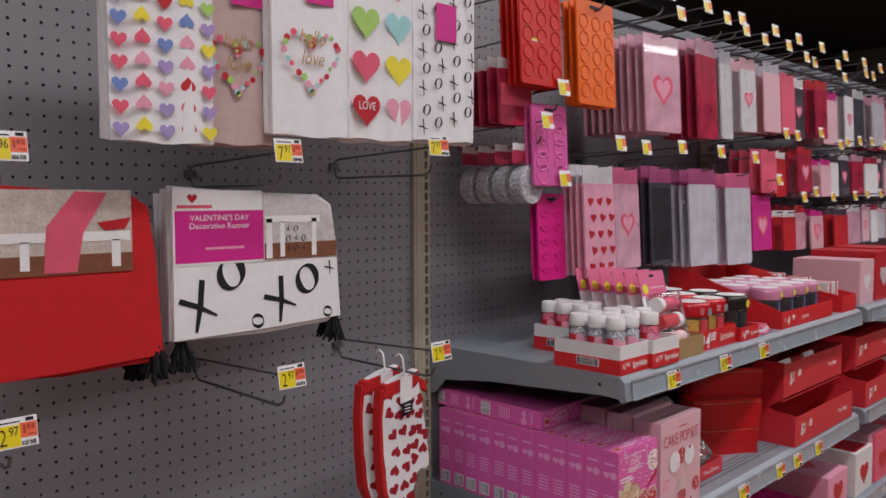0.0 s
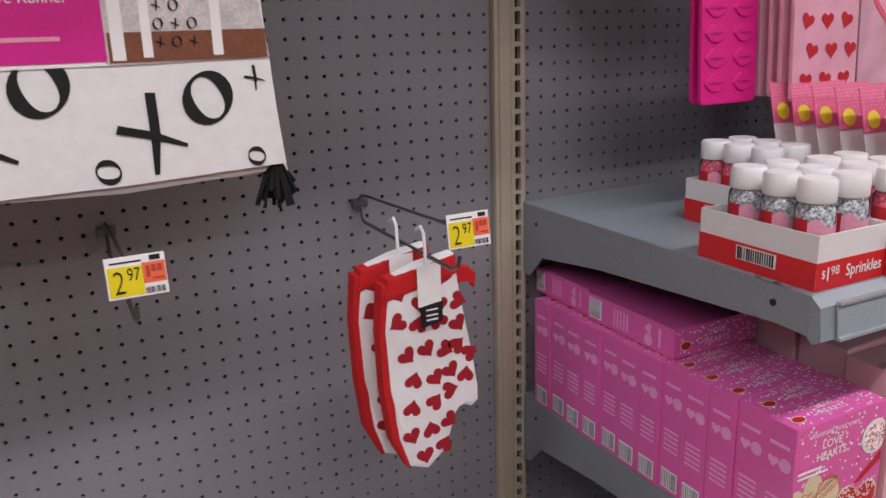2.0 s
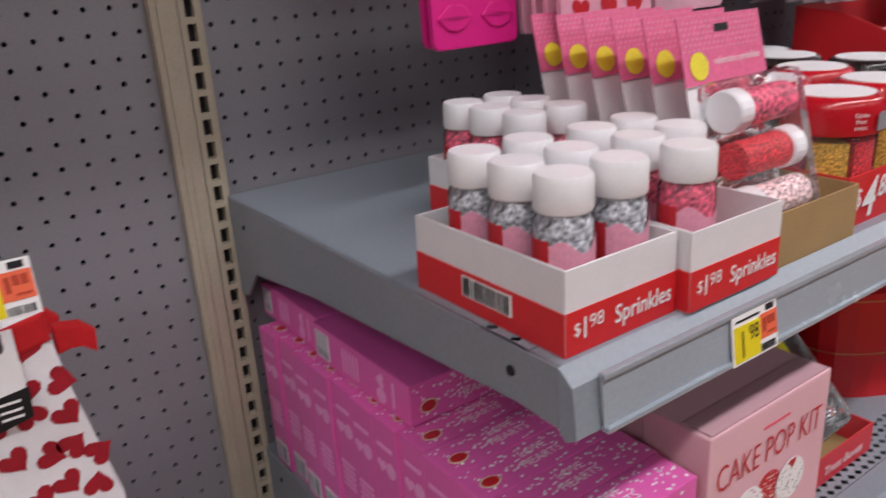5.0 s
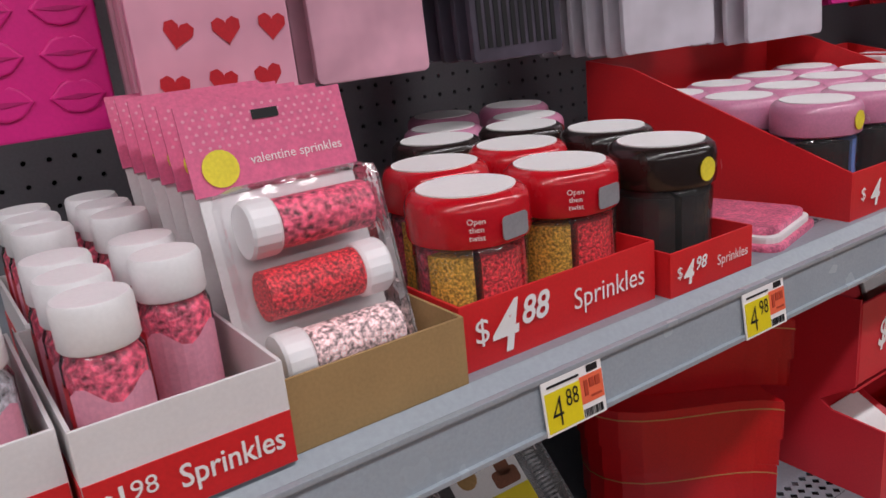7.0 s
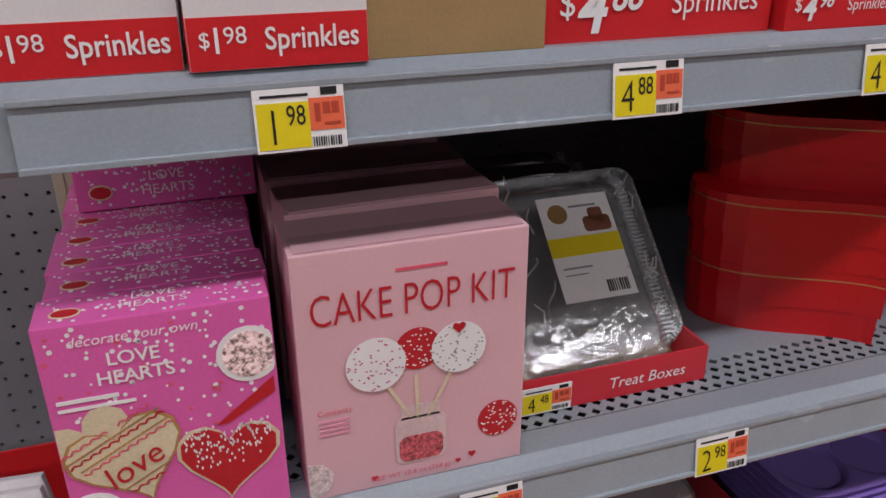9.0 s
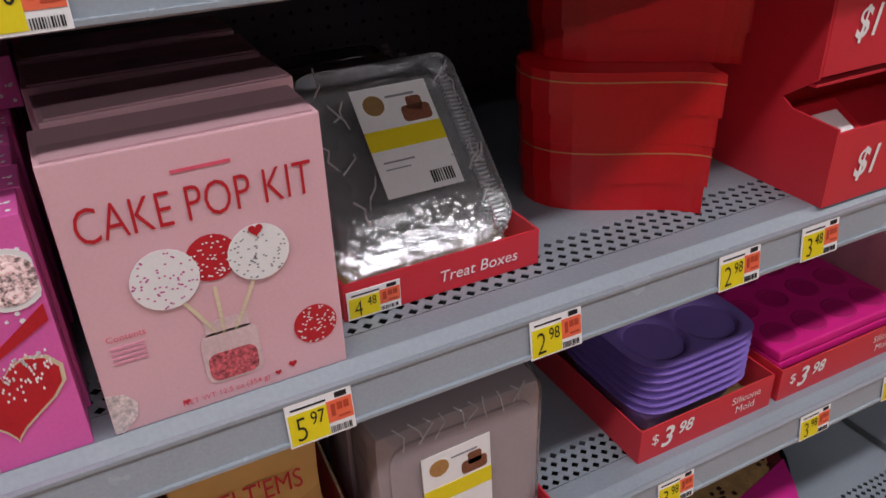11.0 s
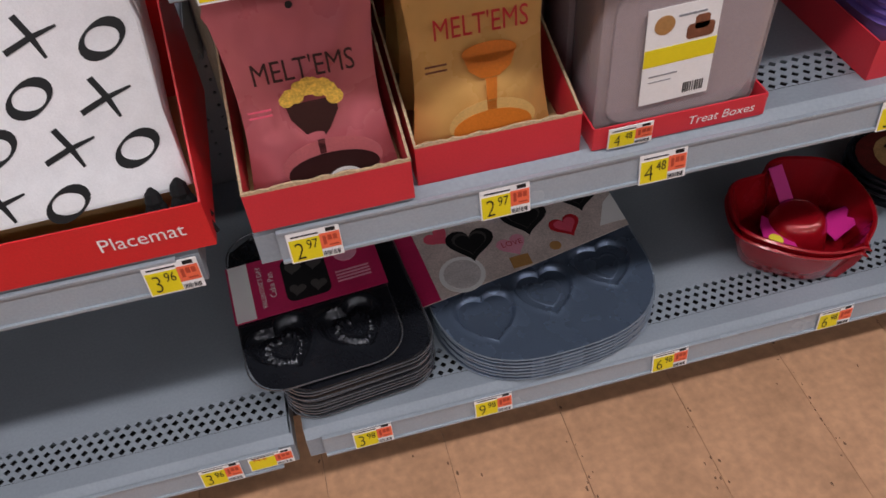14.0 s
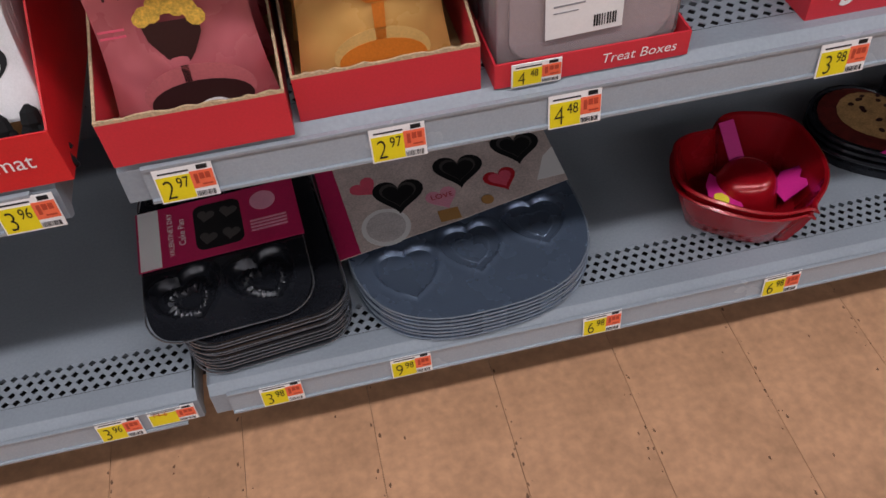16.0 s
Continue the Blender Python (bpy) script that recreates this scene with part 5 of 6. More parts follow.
# ---- third shelf ----
t = tray("placemat_tray", -0.330, 0.026, -0.556, -0.29, Z1 - 0.004, 0.058, "red card tray of folded placemats", RED, hb=0.236)
words(t, "Placemat", front(0.292, -0.0007, 0.030), 0.024, WHITE, "lettering", 0.95)
for k in range(5):
    g = thing("placemat", (-0.322, -0.512 + 0.019 * k, Z1 + 0.008 + 0.002 * k), "white cloth placemat with brushed black crosses and noughts", "placemat", "placemats in a tray", 0, -24 + k)
    n = 14
    bm = bmesh.new()
    pts = [(0.0, 0.0), (0.32, 0.006), (0.338 - 0.004 * k, 0.01), (0.332, 0.09), (0.336, 0.17), (0.325, 0.222), (0.20, 0.228), (0.0, 0.225)]
    prism(bm, pts, front(0, 0, 0.02), 0.012, 0.004)
    part("cloth", bm, CLOTHW, g)
    if k == 0:
        bm = bmesh.new()
        f = front(0, -0.0123, 0.02)
        for j in range(5):
            for i in range(5):
                u, v = 0.035 + 0.062 * i + (0.016 if j % 2 else 0), 0.032 + 0.052 * j - 0.012 * i + 0.02
                if not 0.012 < v < 0.208 or u > 0.318:
                    continue
                if (i + j) % 2:
                    ring(bm, f, 0.040, 0.026, 0.0085, u, v, 24)
                else:
                    cross(bm, f, 0.048, 0.040, 0.0075, u, v, 34)
        part("brush_print", bm, INK, g)
        tassel(g, 0.326, -0.02, 0.036, 1.0, 11)
        tassel(g, 0.300, -0.022, 0.032, 0.9, 12)
t["label"] = "red card tray of folded white placemats"


def pouch(x, y, z, body, label, kind):
    t = thing("candy_melt_pouch", (x, y, z), label, "candy pouch", "candy melt pouches", 0, -6)
    w, hh = 0.154, 0.212
    nx, nz_ = 22, 26
    bm = bmesh.new()
    gr = {}
    for s in (0, 1):
        for i in range(nx + 1):
            for j in range(nz_ + 1):
                u, v = i / nx, j / nz_
                edge = min(u, 1 - u) * 2
                fat = 0.028 * (math.sin(math.pi * min(edge, 1) / 2)) * (1 - 0.9 * v ** 1.6)
                narrow = 0.010 * math.sin(math.pi * v)
                xx = narrow + u * (w - 2 * narrow) + (0.0 if v < 0.9 else 0.003 * math.sin(v * 40))
                wob = (0.0045 * noise.noise(Vector((u * 5 + x * 9, v * 5, s * 3))) + 0.002 * noise.noise(Vector((u * 14, v * 14 + x * 7, 2)))) * (1 if s == 0 and 0 < i < nx else 0)
                yy = (-fat if s == 0 else 0.55 * fat) + wob
                if s == 1 and (i in (0, nx) or j in (nz_,)):
                    gr[(s, i, j)] = gr[(0, i, j)]
                    continue
                gr[(s, i, j)] = bm.verts.new((xx, yy, v * hh))
    for s in (0, 1):
        for i in range(nx):
            for j in range(nz_):
                q = [gr[(s, i, j)], gr[(s, i + 1, j)], gr[(s, i + 1, j + 1)], gr[(s, i, j + 1)]]
                if len(set(q)) == 4:
                    bm.faces.new(q if s == 0 else q[::-1])
    part("pouch_body", bm, body, t, smooth=True)

    def at(v):
        return -0.028 * (1 - 0.9 * v ** 1.6) - 0.0035
    words(t, "MELT'EMS", front(w * 0.5, at(0.64) - 0.0015, hh * 0.665), 0.031, REDPRINT if kind else CHOC, "lettering", 0.72)
    f = front(0, at(0.25) - 0.0005, 0)
    up = front(0, at(0.42) + 0.0015, 0)
    part("hang_hole", prism(bmesh.new(), disc(0.007, None, w * 0.5, hh * 0.93, 10), front(0, at(0.93), 0), 0.0006), INK, t)
    flat("small_print", [rect(0.018, 0.040, 0.106 - 0.006 * k, 0.108 - 0.006 * k) for k in range(2)], up, CORAL if not kind else WOODP, t)
    r = random.Random(kind + 3)
    if kind:
        flat("caramel_top", [disc(0.056, 0.022, w * 0.54, 0.112, 20), [(w * 0.37, 0.110), (w * 0.40, 0.094), (w * 0.48, 0.084), (w * 0.60, 0.084), (w * 0.68, 0.094), (w * 0.71, 0.110)]], up, CARAMEL, t)
        flat("caramel_pour", [[(w * 0.50, 0.040), (w * 0.56, 0.040), (w * 0.575, 0.086), (w * 0.50, 0.086)]], f, CARAMEL, t)
        flat("bowl_glass", [disc(0.092, 0.052, w * 0.53, 0.036, 24)], f, mat("pale_caramel_print", "#d9ab66", 0.45), t)
        flat("caramel_bowl", [disc(0.084, 0.040, w * 0.53, 0.030, 24)], f @ Matrix.Translation((0, 0, 0.0005)), CARAMEL, t)
        for q in range(9):
            flat("nut", [disc(0.016, 0.010, 0.022 + 0.0135 * q, 0.010 + r.uniform(0, 0.008), 10)], f @ Matrix.Translation((0, 0, 0.0008 + 0.0001 * q)), BISCUIT if q % 2 else WOODP, t)
    else:
        flat("choc_cup", [[(w * 0.345, 0.108), (w * 0.36, 0.092), (w * 0.43, 0.074), (w * 0.49, 0.066), (w * 0.535, 0.066), (w * 0.59, 0.076), (w * 0.655, 0.094), (w * 0.665, 0.108)]], up, CHOC, t)
        flat("choc_pour", [[(w * 0.49, 0.030), (w * 0.525, 0.030), (w * 0.535, 0.068), (w * 0.49, 0.068)]], f, CHOC, t)
        for q in range(11):
            flat("popcorn", [disc(r.uniform(0.013, 0.019), None, w * (0.36 + 0.029 * q), 0.112 + 0.012 * math.sin(math.pi * q / 10) + r.uniform(-0.003, 0.004), 9)], up @ Matrix.Translation((0, 0, 0.0005 + 0.0001 * q)), POPCORN, t)
        flat("bowl_glass", [disc(0.100, 0.056, w * 0.56, 0.040, 24)], f, mat("pale_rose_print", "#bd6468", 0.4), t)
        flat("choc_bowl", [disc(0.092, 0.040, w * 0.56, 0.032, 24)], f @ Matrix.Translation((0, 0, 0.0005)), CHOC, t)
        for q in range(10):
            flat("choc_chip", [disc(r.uniform(0.012, 0.02), r.uniform(0.009, 0.014), 0.018 + 0.0135 * q, 0.010 + r.uniform(0, 0.012), 7)], f @ Matrix.Translation((0, 0, 0.0008 + 0.0001 * q)), CHOC if q % 3 else BERRY, t)
        flat("sticker", [disc(0.042, None, w * 0.62, 0.012, 20)], f @ Matrix.Translation((0, 0, 0.0022)), WHITE, t)
    return t


BERRY = mat("berry_print", "#a02436", 0.45)
for x0, x1, yf, body, lab, kind in ((0.063, 0.229, -0.556, ROSE, "rose foil stand-up pouch of chocolate candy melts", 0), (0.236, 0.412, -0.540, TANP, "caramel foil stand-up pouch of candy melts", 1)):
    t = tray("pouch_tray", x0, x1, yf, yf + 0.33, Z1, 0.050, "torn red corrugated card tray of candy pouches", REDL, hb=0.14)
    tw, r = x1 - x0, random.Random(int(x0 * 1000))
    torn = [(0.0, 0.0)] + [(tw, 0.0)] + [(tw * (1 - q / 26), 0.0028 + r.uniform(-0.0010, 0.0022)) for q in range(27)]
    part("torn_edge", prism(bmesh.new(), torn, front(0, 0.0026, 0.0495), 0.0026), KRAFTL, t, "pale torn corrugated edge")
    for xx in (-0.0002, tw - 0.0024):
        part("torn_edge", prism(bmesh.new(), [(0.003, 0.0498), (0.326, 0.1395), (0.326, 0.1420), (0.2, 0.1085), (0.1, 0.079), (0.003, 0.0522)], Matrix(((0, 0, 1, xx), (1, 0, 0, 0), (0, 1, 0, 0), (0, 0, 0, 1))), 0.0026), KRAFTL, t, "pale torn corrugated edge")
    for k in range(3):
        pouch(x0 + 0.007, yf + 0.052 + 0.075 * k, Z1 + 0.004, body, lab, kind)

t = tray("treat_box_tray", 0.424, 0.622, -0.545, -0.22, Z1, 0.028, "low red card tray of treat boxes", REDL)
words(t, "Treat Boxes", front(0.145, -0.0007, 0.014), 0.0155, WHITE, "lettering", 1.0, 0.15)
price_tag(0.440, -0.5475, Z1 + 0.027, "4.48", 0.05, 0.027, 0, 0, "shelf price tags")
for k in range(3):
    t = thing("clear_treat_box", (0.428, -0.532 + 0.085 * k, Z1 + 0.003), "smoky clear plastic treat box in film", "treat box", "clear treat boxes")
    part("shell", box(0, 0.188, 0.004, 0.08, 0, 0.186, 0.016), SMOKE, t, smooth=True)
    part("lid_panel", prism(bmesh.new(), rrect(0.014, 0.174, 0.014, 0.170, 0.022, 6), front(0, 0.0045, 0), 0.004, 0.003), SMOKE, t)
    if k == 0:
        part("film_wrap", box(-0.001, 0.189, -0.002, 0.0815, 0.0, 0.194, 0.020), WRAP, t, "crinkled clear film")
        r = random.Random(15)
        # pale tubes drawn in as gloss streaks on the creased wrap
        for q in range(10):
            u = 0.02 + 0.016 * q
            part("film_crease", tube(bmesh.new(), [(u, 0.004, 0.192), (u + r.uniform(-0.01, 0.01), -0.002, 0.186 + r.uniform(-0.003, 0.002)), (u + r.uniform(-0.016, 0.016), -0.0028, 0.170 + r.uniform(-0.006, 0.008))], 0.0008, 5), GLINT_RIB, t)
        product_label(t, front(0.048, -0.0030, 0.036) @ Matrix.Rotation(radians(2), 4, "Z"), 0.076, 0.112)


def mould_tray(x0, x1, yf, yb, n, m, label, price, txt):
    t = tray("mould_tray", x0, x1, yf, yb, Z1, 0.050, "coral red card tray of silicone moulds", REDL)
    w = x1 - x0
    f = front(0, -0.0007, 0)
    words(t, "$", f @ Matrix.Translation((0.022, 0.030, 0)), 0.022, WHITE, "price")
    words(t, "3", f @ Matrix.Translation((0.040, 0.026, 0)), 0.042, WHITE, "price", 0.9, 0.2, bold=0.02)
    words(t, "98", f @ Matrix.Translation((0.068, 0.031, 0)), 0.026, WHITE, "price", 0.9, 0.2, bold=0.02)
    words(t, txt, f @ Matrix.Translation((w * 0.78, 0.027, 0)), 0.016, WHITE)
    return t


t = mould_tray(0.757, 0.972, -0.528, -0.28, 7, LILAC, "", "3.98", "Silicone\nMold")
for k in range(7):
    g = thing("silicone_mould", (0.770, -0.517, Z1 + 0.004 + 0.0118 * k), "lilac silicone baking mould in a nested stack", "silicone mould", "nested lilac moulds")
    w, d = 0.186, 0.196
    cups = ((0.052, 0.055), (0.134, 0.055), (0.052, 0.142), (0.134, 0.142))

    def sunk(x_, y_):
        q = max(1.25 - math.hypot((x_ - cx) / 0.034, (y_ - cy) / 0.036) for cx, cy in cups)
        a_ = math.atan2(y_ - 0.098, x_ - 0.093)
        return 0.046 - 0.028 * dip(q * 1.4) * (1 + 0.05 * math.sin(a_ * 40))
    bm = dished(w, d, 44 if k == 6 else 14, sunk if k == 6 else (lambda x_, y_: 0.046), 5, 0.0055)
    part("rim", bm, LILAC, g, smooth=True)
    bm = bmesh.new()
    lo, hi = rrect(0.020, w - 0.020, 0.020, d - 0.020, 0.034, 5), rrect(0.008, w - 0.008, 0.008, d - 0.008, 0.040, 5)
    a = [bm.verts.new((u, v, 0.0)) for u, v in lo]
    b = [bm.verts.new((u, v, 0.040)) for u, v in hi]
    for i in range(len(a)):
        j = (i + 1) % len(a)
        bm.faces.new((a[i], a[j], b[j], b[i]))
    bm.faces.new(a[::-1])
    part("cup_wall", bm, LILAC, g, smooth=True)
t = mould_tray(0.985, 1.24, -0.528, -0.20, 4, MAGENTA, "", "3.98", "Silicone\nMold")
for k in range(4):
    g = thing("silicone_mould", (0.992, -0.515, Z1 + 0.004 + 0.016 * k), "magenta silicone mould with round cups", "silicone mould", "nested magenta moulds")
    part("slab", box(0, 0.24, 0, 0.26, 0, 0.014, 0.003), MAGENTA, g)
    if k == 3:
        for i in range(4):
            for j in range(4):
                # darker magenta puts the shade of the cup hollows into colour
                part("cup", lathe(bmesh.new(), [(0.024, 0.0142), (0.021, 0.0150), (0.018, 0.0142), (0.004, 0.0141)], 14, (0.033 + 0.058 * i, 0.035 + 0.062 * j, 0)), mat("magenta_recess_shade", "#b8126c", 0.5), g)
for i, (x, m_, lab) in enumerate(((1.27, ROSEP, "pink printed bakeware box"), (1.52, SW, "white printed bakeware box with a red bow"), (1.72, CORAL, "coral printed bakeware box"))):
    g = thing("bakeware_box", (x, -0.54, Z1), lab, "bakeware box", "bakeware boxes")
    part("carton", box(0, 0.17, 0, 0.26, 0, 0.13 + 0.02 * i, 0.003), m_, g)
    flat("printed_heart", [heart(0.09, 0.085, 0.07)], front(0, -0.0003, 0), REDPRINT, g)
    flat("printed_top", [heart(0.12, 0.085, 0.12)], top(0, 0, 0.1303 + 0.02 * i), CORAL, g)

# ---- base deck: bakeware ----


CRIMSON = mat("crimson_sleeve", "#c0285c", 0.4)
PANEDGE = mat("pan_edge", "#a3a4aa", 0.22, metal=0.85)


def heart_pan(x, y, z, rz, sleeve):
    t = thing("heart_cake_pan", (x, y, z), "black nonstick heart cake pan with a pink card sleeve" if sleeve else "black nonstick heart cake pan in a stack", "cake pan", "stacked cake pans", rz)
    w, d = 0.215, 0.30
    cups = [(cx, cy) for cx in (0.058, 0.157) for cy in (0.066, 0.262)]

    def sunk(x_, y_):
        z_ = 0.0102
        for cx, cy in cups:
            u, v = (x_ - cx) / 0.040, (y_ - cy) / 0.040
            if abs(u) > 1.6 or abs(v) > 1.6:
                continue
            c_, s_ = math.cos(radians(20)), math.sin(radians(20))
            u, v = u * c_ + v * s_, v * c_ - u * s_
            f_ = in_heart(u, v)
            z_ += 0.0016 * math.exp(-((f_ - 1.04) / 0.07) ** 2) - 0.010 * dip((1.0 - f_) / 0.22)
            z_ += 0.0065 * math.exp(-((f_ - 0.52) / 0.13) ** 2) * (0.72 + 0.28 * math.sin(math.atan2(v, u) * 20))
        return z_
    if sleeve:
        part("pan", dished(w, d, 96, sunk, 5, 0.009), PANBLK, t, smooth=True)
    else:
        part("pan", prism(bmesh.new(), rrect(0.004, w - 0.004, 0.004, d - 0.004, 0.045, 6), top(0, 0, 0.0045), 0.0052, 0.001), PANBLK, t)
    ed = rrect(0, w, 0, d, 0.050 if sleeve else 0.045, 8)
    part("rim", tube(bmesh.new(), [(u, v, 0.0095) for u, v in ed] + [(*ed[0], 0.0095)], 0.0012), PANEDGE, t, "bright rolled rim")
    if sleeve:
        part("card_sleeve", box(-0.003, w + 0.003, 0.125, 0.235, 0.0125, 0.0143, 0.0005), CRIMSON, t, "hot pink card sleeve")
        g = top(0, 0, 0.0145)
        flat("sleeve_photo", [rrect(0.075, 0.14, 0.138, 0.222, 0.012)], g, INK, t)
        for cx in (0.092, 0.123):
            for cy in (0.158, 0.200):
                flat("photo_cup", [heart(0.026, cx, cy, -15)], g @ Matrix.Translation((0, 0, 0.0005)), mat("dark_grey_print", "#4b4746", 0.4), t)
        flat("sleeve_edge", [rect(0.0, 0.028, 0.126, 0.234)], g, WHITE, t)
        flat("sleeve_badge", [disc(0.036, None, 0.172, 0.205)], g, ROSEP, t)
        flat("sleeve_lines", [rect(0.15, 0.20, 0.15 + 0.006 * k, 0.153 + 0.006 * k) for k in range(4)], g, ROSEP, t)
        words(t, "VALENTINE'S DAY", top(0.043, 0.18, 0.0145) @ Matrix.Rotation(radians(90), 4, "Z"), 0.010, WHITE)
        words(t, "Cake Pan", top(0.058, 0.18, 0.0145) @ Matrix.Rotation(radians(90), 4, "Z"), 0.013, WHITE)
    return t


for k in range(9):
    heart_pan(0.028 + 0.002 * (k % 3), -0.543 + 0.0015 * (k % 2), Z0 + 0.0005 + 0.0075 * k, 5 + 0.6 * (k % 3), False)
heart_pan(-0.010, -0.536, Z0 + 0.074, 4, True)


def oval_pan(x, y, z, rz, sleeve):
    t = thing("heart_bakeware_pan", (x, y, z), "slate blue rounded pan with heart cups and photo card" if sleeve else "slate blue rounded pan in a stack", "baking pan", "stacked slate pans", rz)
    out = []
    for i in range(48):
        a = 2 * math.pi * i / 48
        out.append((0.168 * abs(math.cos(a)) ** 0.74 * (1 if math.cos(a) > 0 else -1), 0.165 * abs(math.sin(a)) ** 0.74 * (1 if math.sin(a) > 0 else -1)))
    if sleeve:
        def sunk(x_, y_):
            z_ = 0.0045
            for cx, cy in ((-0.095, -0.078), (0.0, -0.062), (0.10, -0.044)):
                u, v = (x_ - 0.168 - cx) / 0.039, (y_ - 0.165 - cy) / 0.039
                if abs(u) < 1.6 and abs(v) < 1.6:
                    f_ = in_heart(u, v)
                    z_ += 0.0022 * math.exp(-((f_ - 1.05) / 0.07) ** 2) - 0.008 * dip((1.0 - f_) / 0.2)
                    if cx < -0.05:
                        z_ += 0.0035 * dip((0.72 - f_) / 0.12) * (0.5 + 0.5 * math.sin(u * 15))
                    else:
                        z_ += 0.0045 * math.exp(-((f_ - 0.55) / 0.12) ** 2)
            return z_
        part("pan", dished(0.336, 0.330, 110, sunk, 2.7, 0.0045), PANBLU, t, smooth=True).location = (-0.168, -0.165, 0)
    else:
        part("pan", prism(bmesh.new(), out, top(0, 0, 0), 0.0045, 0.0015), PANBLU, t)
    part("rim", tube(bmesh.new(), [(u * 1.005, v * 1.005, 0.0046) for u, v in out + out[:1]], 0.0013), mat("slate_rim", "#a3b1c2", 0.25, metal=0.6), t, "bright rolled rim")
    if sleeve:
        part("photo_card", prism(bmesh.new(), [(-0.182, -0.03), (0.0, -0.008), (0.168, 0.018), (0.172, 0.15), (-0.185, 0.15)], top(0, 0, 0.0095), 0.0014), mat("card_photo", "#cdbdb8", 0.4, var=0.25, size=25), t)
        g = top(0, 0, 0.0112)
        flat("card_edge", [[(-0.182, -0.03), (-0.150, -0.026), (-0.158, 0.15), (-0.185, 0.15)]], g, CRIMSON, t)
        for cx, cy in ((-0.075, 0.066), (0.022, 0.088), (0.118, 0.108)):
            part("photo_heart_pan", prism(bmesh.new(), heart(0.080, cx, cy, -8, 30), g, 0.0006), INK, t)
            flat("photo_gleam", [heart(0.058, cx, cy + 0.002, -8, 26)], g @ Matrix.Translation((0, 0, 0.0008)), mat("dark_grey_print", "#4b4746", 0.4), t)
            flat("photo_base", [heart(0.050, cx, cy - 0.001, -8, 26)], g @ Matrix.Translation((0, 0, 0.0013)), INK, t)
        flat("photo_red_heart", [heart(0.054, 0.076, 0.050, 8)], g, REDPRINT, t)
        flat("photo_red_inner", [heart(0.038, 0.076, 0.050, 8)], g @ Matrix.Translation((0, 0, 0.0005)), CORAL, t)
        flat("photo_pink_heart", [heart(0.050, -0.016, 0.040, 10)], g, ROSEP, t)
        words(t, "LOVE", g @ Matrix.Translation((-0.016, 0.042, 0.0005)), 0.014, REDPRINT)
        flat("photo_pink_heart", [heart(0.044, -0.120, 0.095, 30)], g, CORAL, t)
        flat("photo_bowl", [disc(0.070, None, -0.106, 0.010, 26)], g, WHITE, t)
        flat("photo_flour", [disc(0.056, None, -0.106, 0.010, 26)], g @ Matrix.Translation((0, 0, 0.0005)), mat("pale_photo_print", "#cfc8c8", 0.45, var=0.22, size=45), t)
        flat("photo_cloth", [[(0.125, 0.03), (0.168, 0.03), (0.170, 0.09), (0.150, 0.075)]], g, WHITE, t)
        flat("photo_wood", [rect(-0.03, 0.0, -0.006, 0.016), disc(0.018, None, 0.045, 0.016)], g, BISCUIT, t)
    return t


for k in range(7):
    oval_pan(0.416 + 0.0015 * (k % 2), -0.394, Z0 + 0.0005 + 0.0078 * k, 3, k == 6)


def bundt(x, y, z, rz, card):
    t = thing("heart_bundt_pan", (x, y, z), "deep red enamel heart bundt pan", "bundt pan", "red heart bundt pans", rz)
    bm = bmesh.new()
    n = 96

    def lobe(w, k):
        o = []
        for i, (u, v) in enumerate(heart(w, 0, 0, 0, n)):
            s = 1 + 0.8 * k * math.cos(i * math.pi / 6)
            q = math.hypot(u, v) or 1
            e = w * 0.47 / q
            o.append((u * s * (0.40 + 0.60 * e), v * s * (0.40 + 0.60 * e)))
        return o
    rings = [(0.150, 0.0, 0.05), (0.176, 0.012, 0.055), (0.205, 0.050, 0.045), (0.222, 0.078, 0.030), (0.234, 0.080, 0.026), (0.238, 0.083, 0.026), (0.232, 0.085, 0.028), (0.222, 0.083, 0.030), (0.200, 0.055, 0.045), (0.168, 0.016, 0.055), (0.14, 0.009, 0.04)]
    vs = [[bm.verts.new((u, v, zz)) for u, v in lobe(w, k)] for w, zz, k in rings]
    for a, b in zip(vs, vs[1:]):
        for i in range(n):
            j = (i + 1) % n
            bm.faces.new((a[i], a[j], b[j], b[i]))
    bm.faces.new(vs[0][::-1])
    bm.faces.new(vs[-1])
    part("pan", bm, PANRED, t, smooth=True)
    part("centre_tube", lathe(bmesh.new(), [(0.050, 0.009), (0.046, 0.030), (0.040, 0.052), (0.034, 0.062), (0.024, 0.067), (0.004, 0.068)], 28), PANRED, t, smooth=True)
    if card:
        prism(bm := bmesh.new(), [(-0.008, 0.028), (0.016, 0.028), (0.018, 0.085), (-0.006, 0.085)], pose(0, 0.012, 0.040, 38, 0, -12), 0.0015)
        part("card_insert", bm, HOT, t, "torn hot pink card insert")
        prism(bm := bmesh.new(), [(0.03, -0.05), (0.085, -0.035), (0.072, -0.02), (0.09, -0.002), (0.055, 0.0), (0.03, -0.02)], pose(0, 0, 0.036, 0, -8, -14), 0.0015)
        part("card_insert", bm, HOT, t, "torn hot pink card insert")
        prism(bm := bmesh.new(), [(-0.09, -0.03), (-0.045, -0.045), (-0.03, -0.01), (-0.05, 0.03), (-0.07, 0.01)], pose(0.012, 0.004, 0.034, 0, 10, -10), 0.0015)
        part("card_insert", bm, HOT, t, "torn hot pink card insert")
        part("badge", prism(bmesh.new(), disc(0.022, None, -0.066, -0.022), pose(0.012, 0.004, 0.0362, 0, 10, -10), 0.001), LEMON, t)
    return t


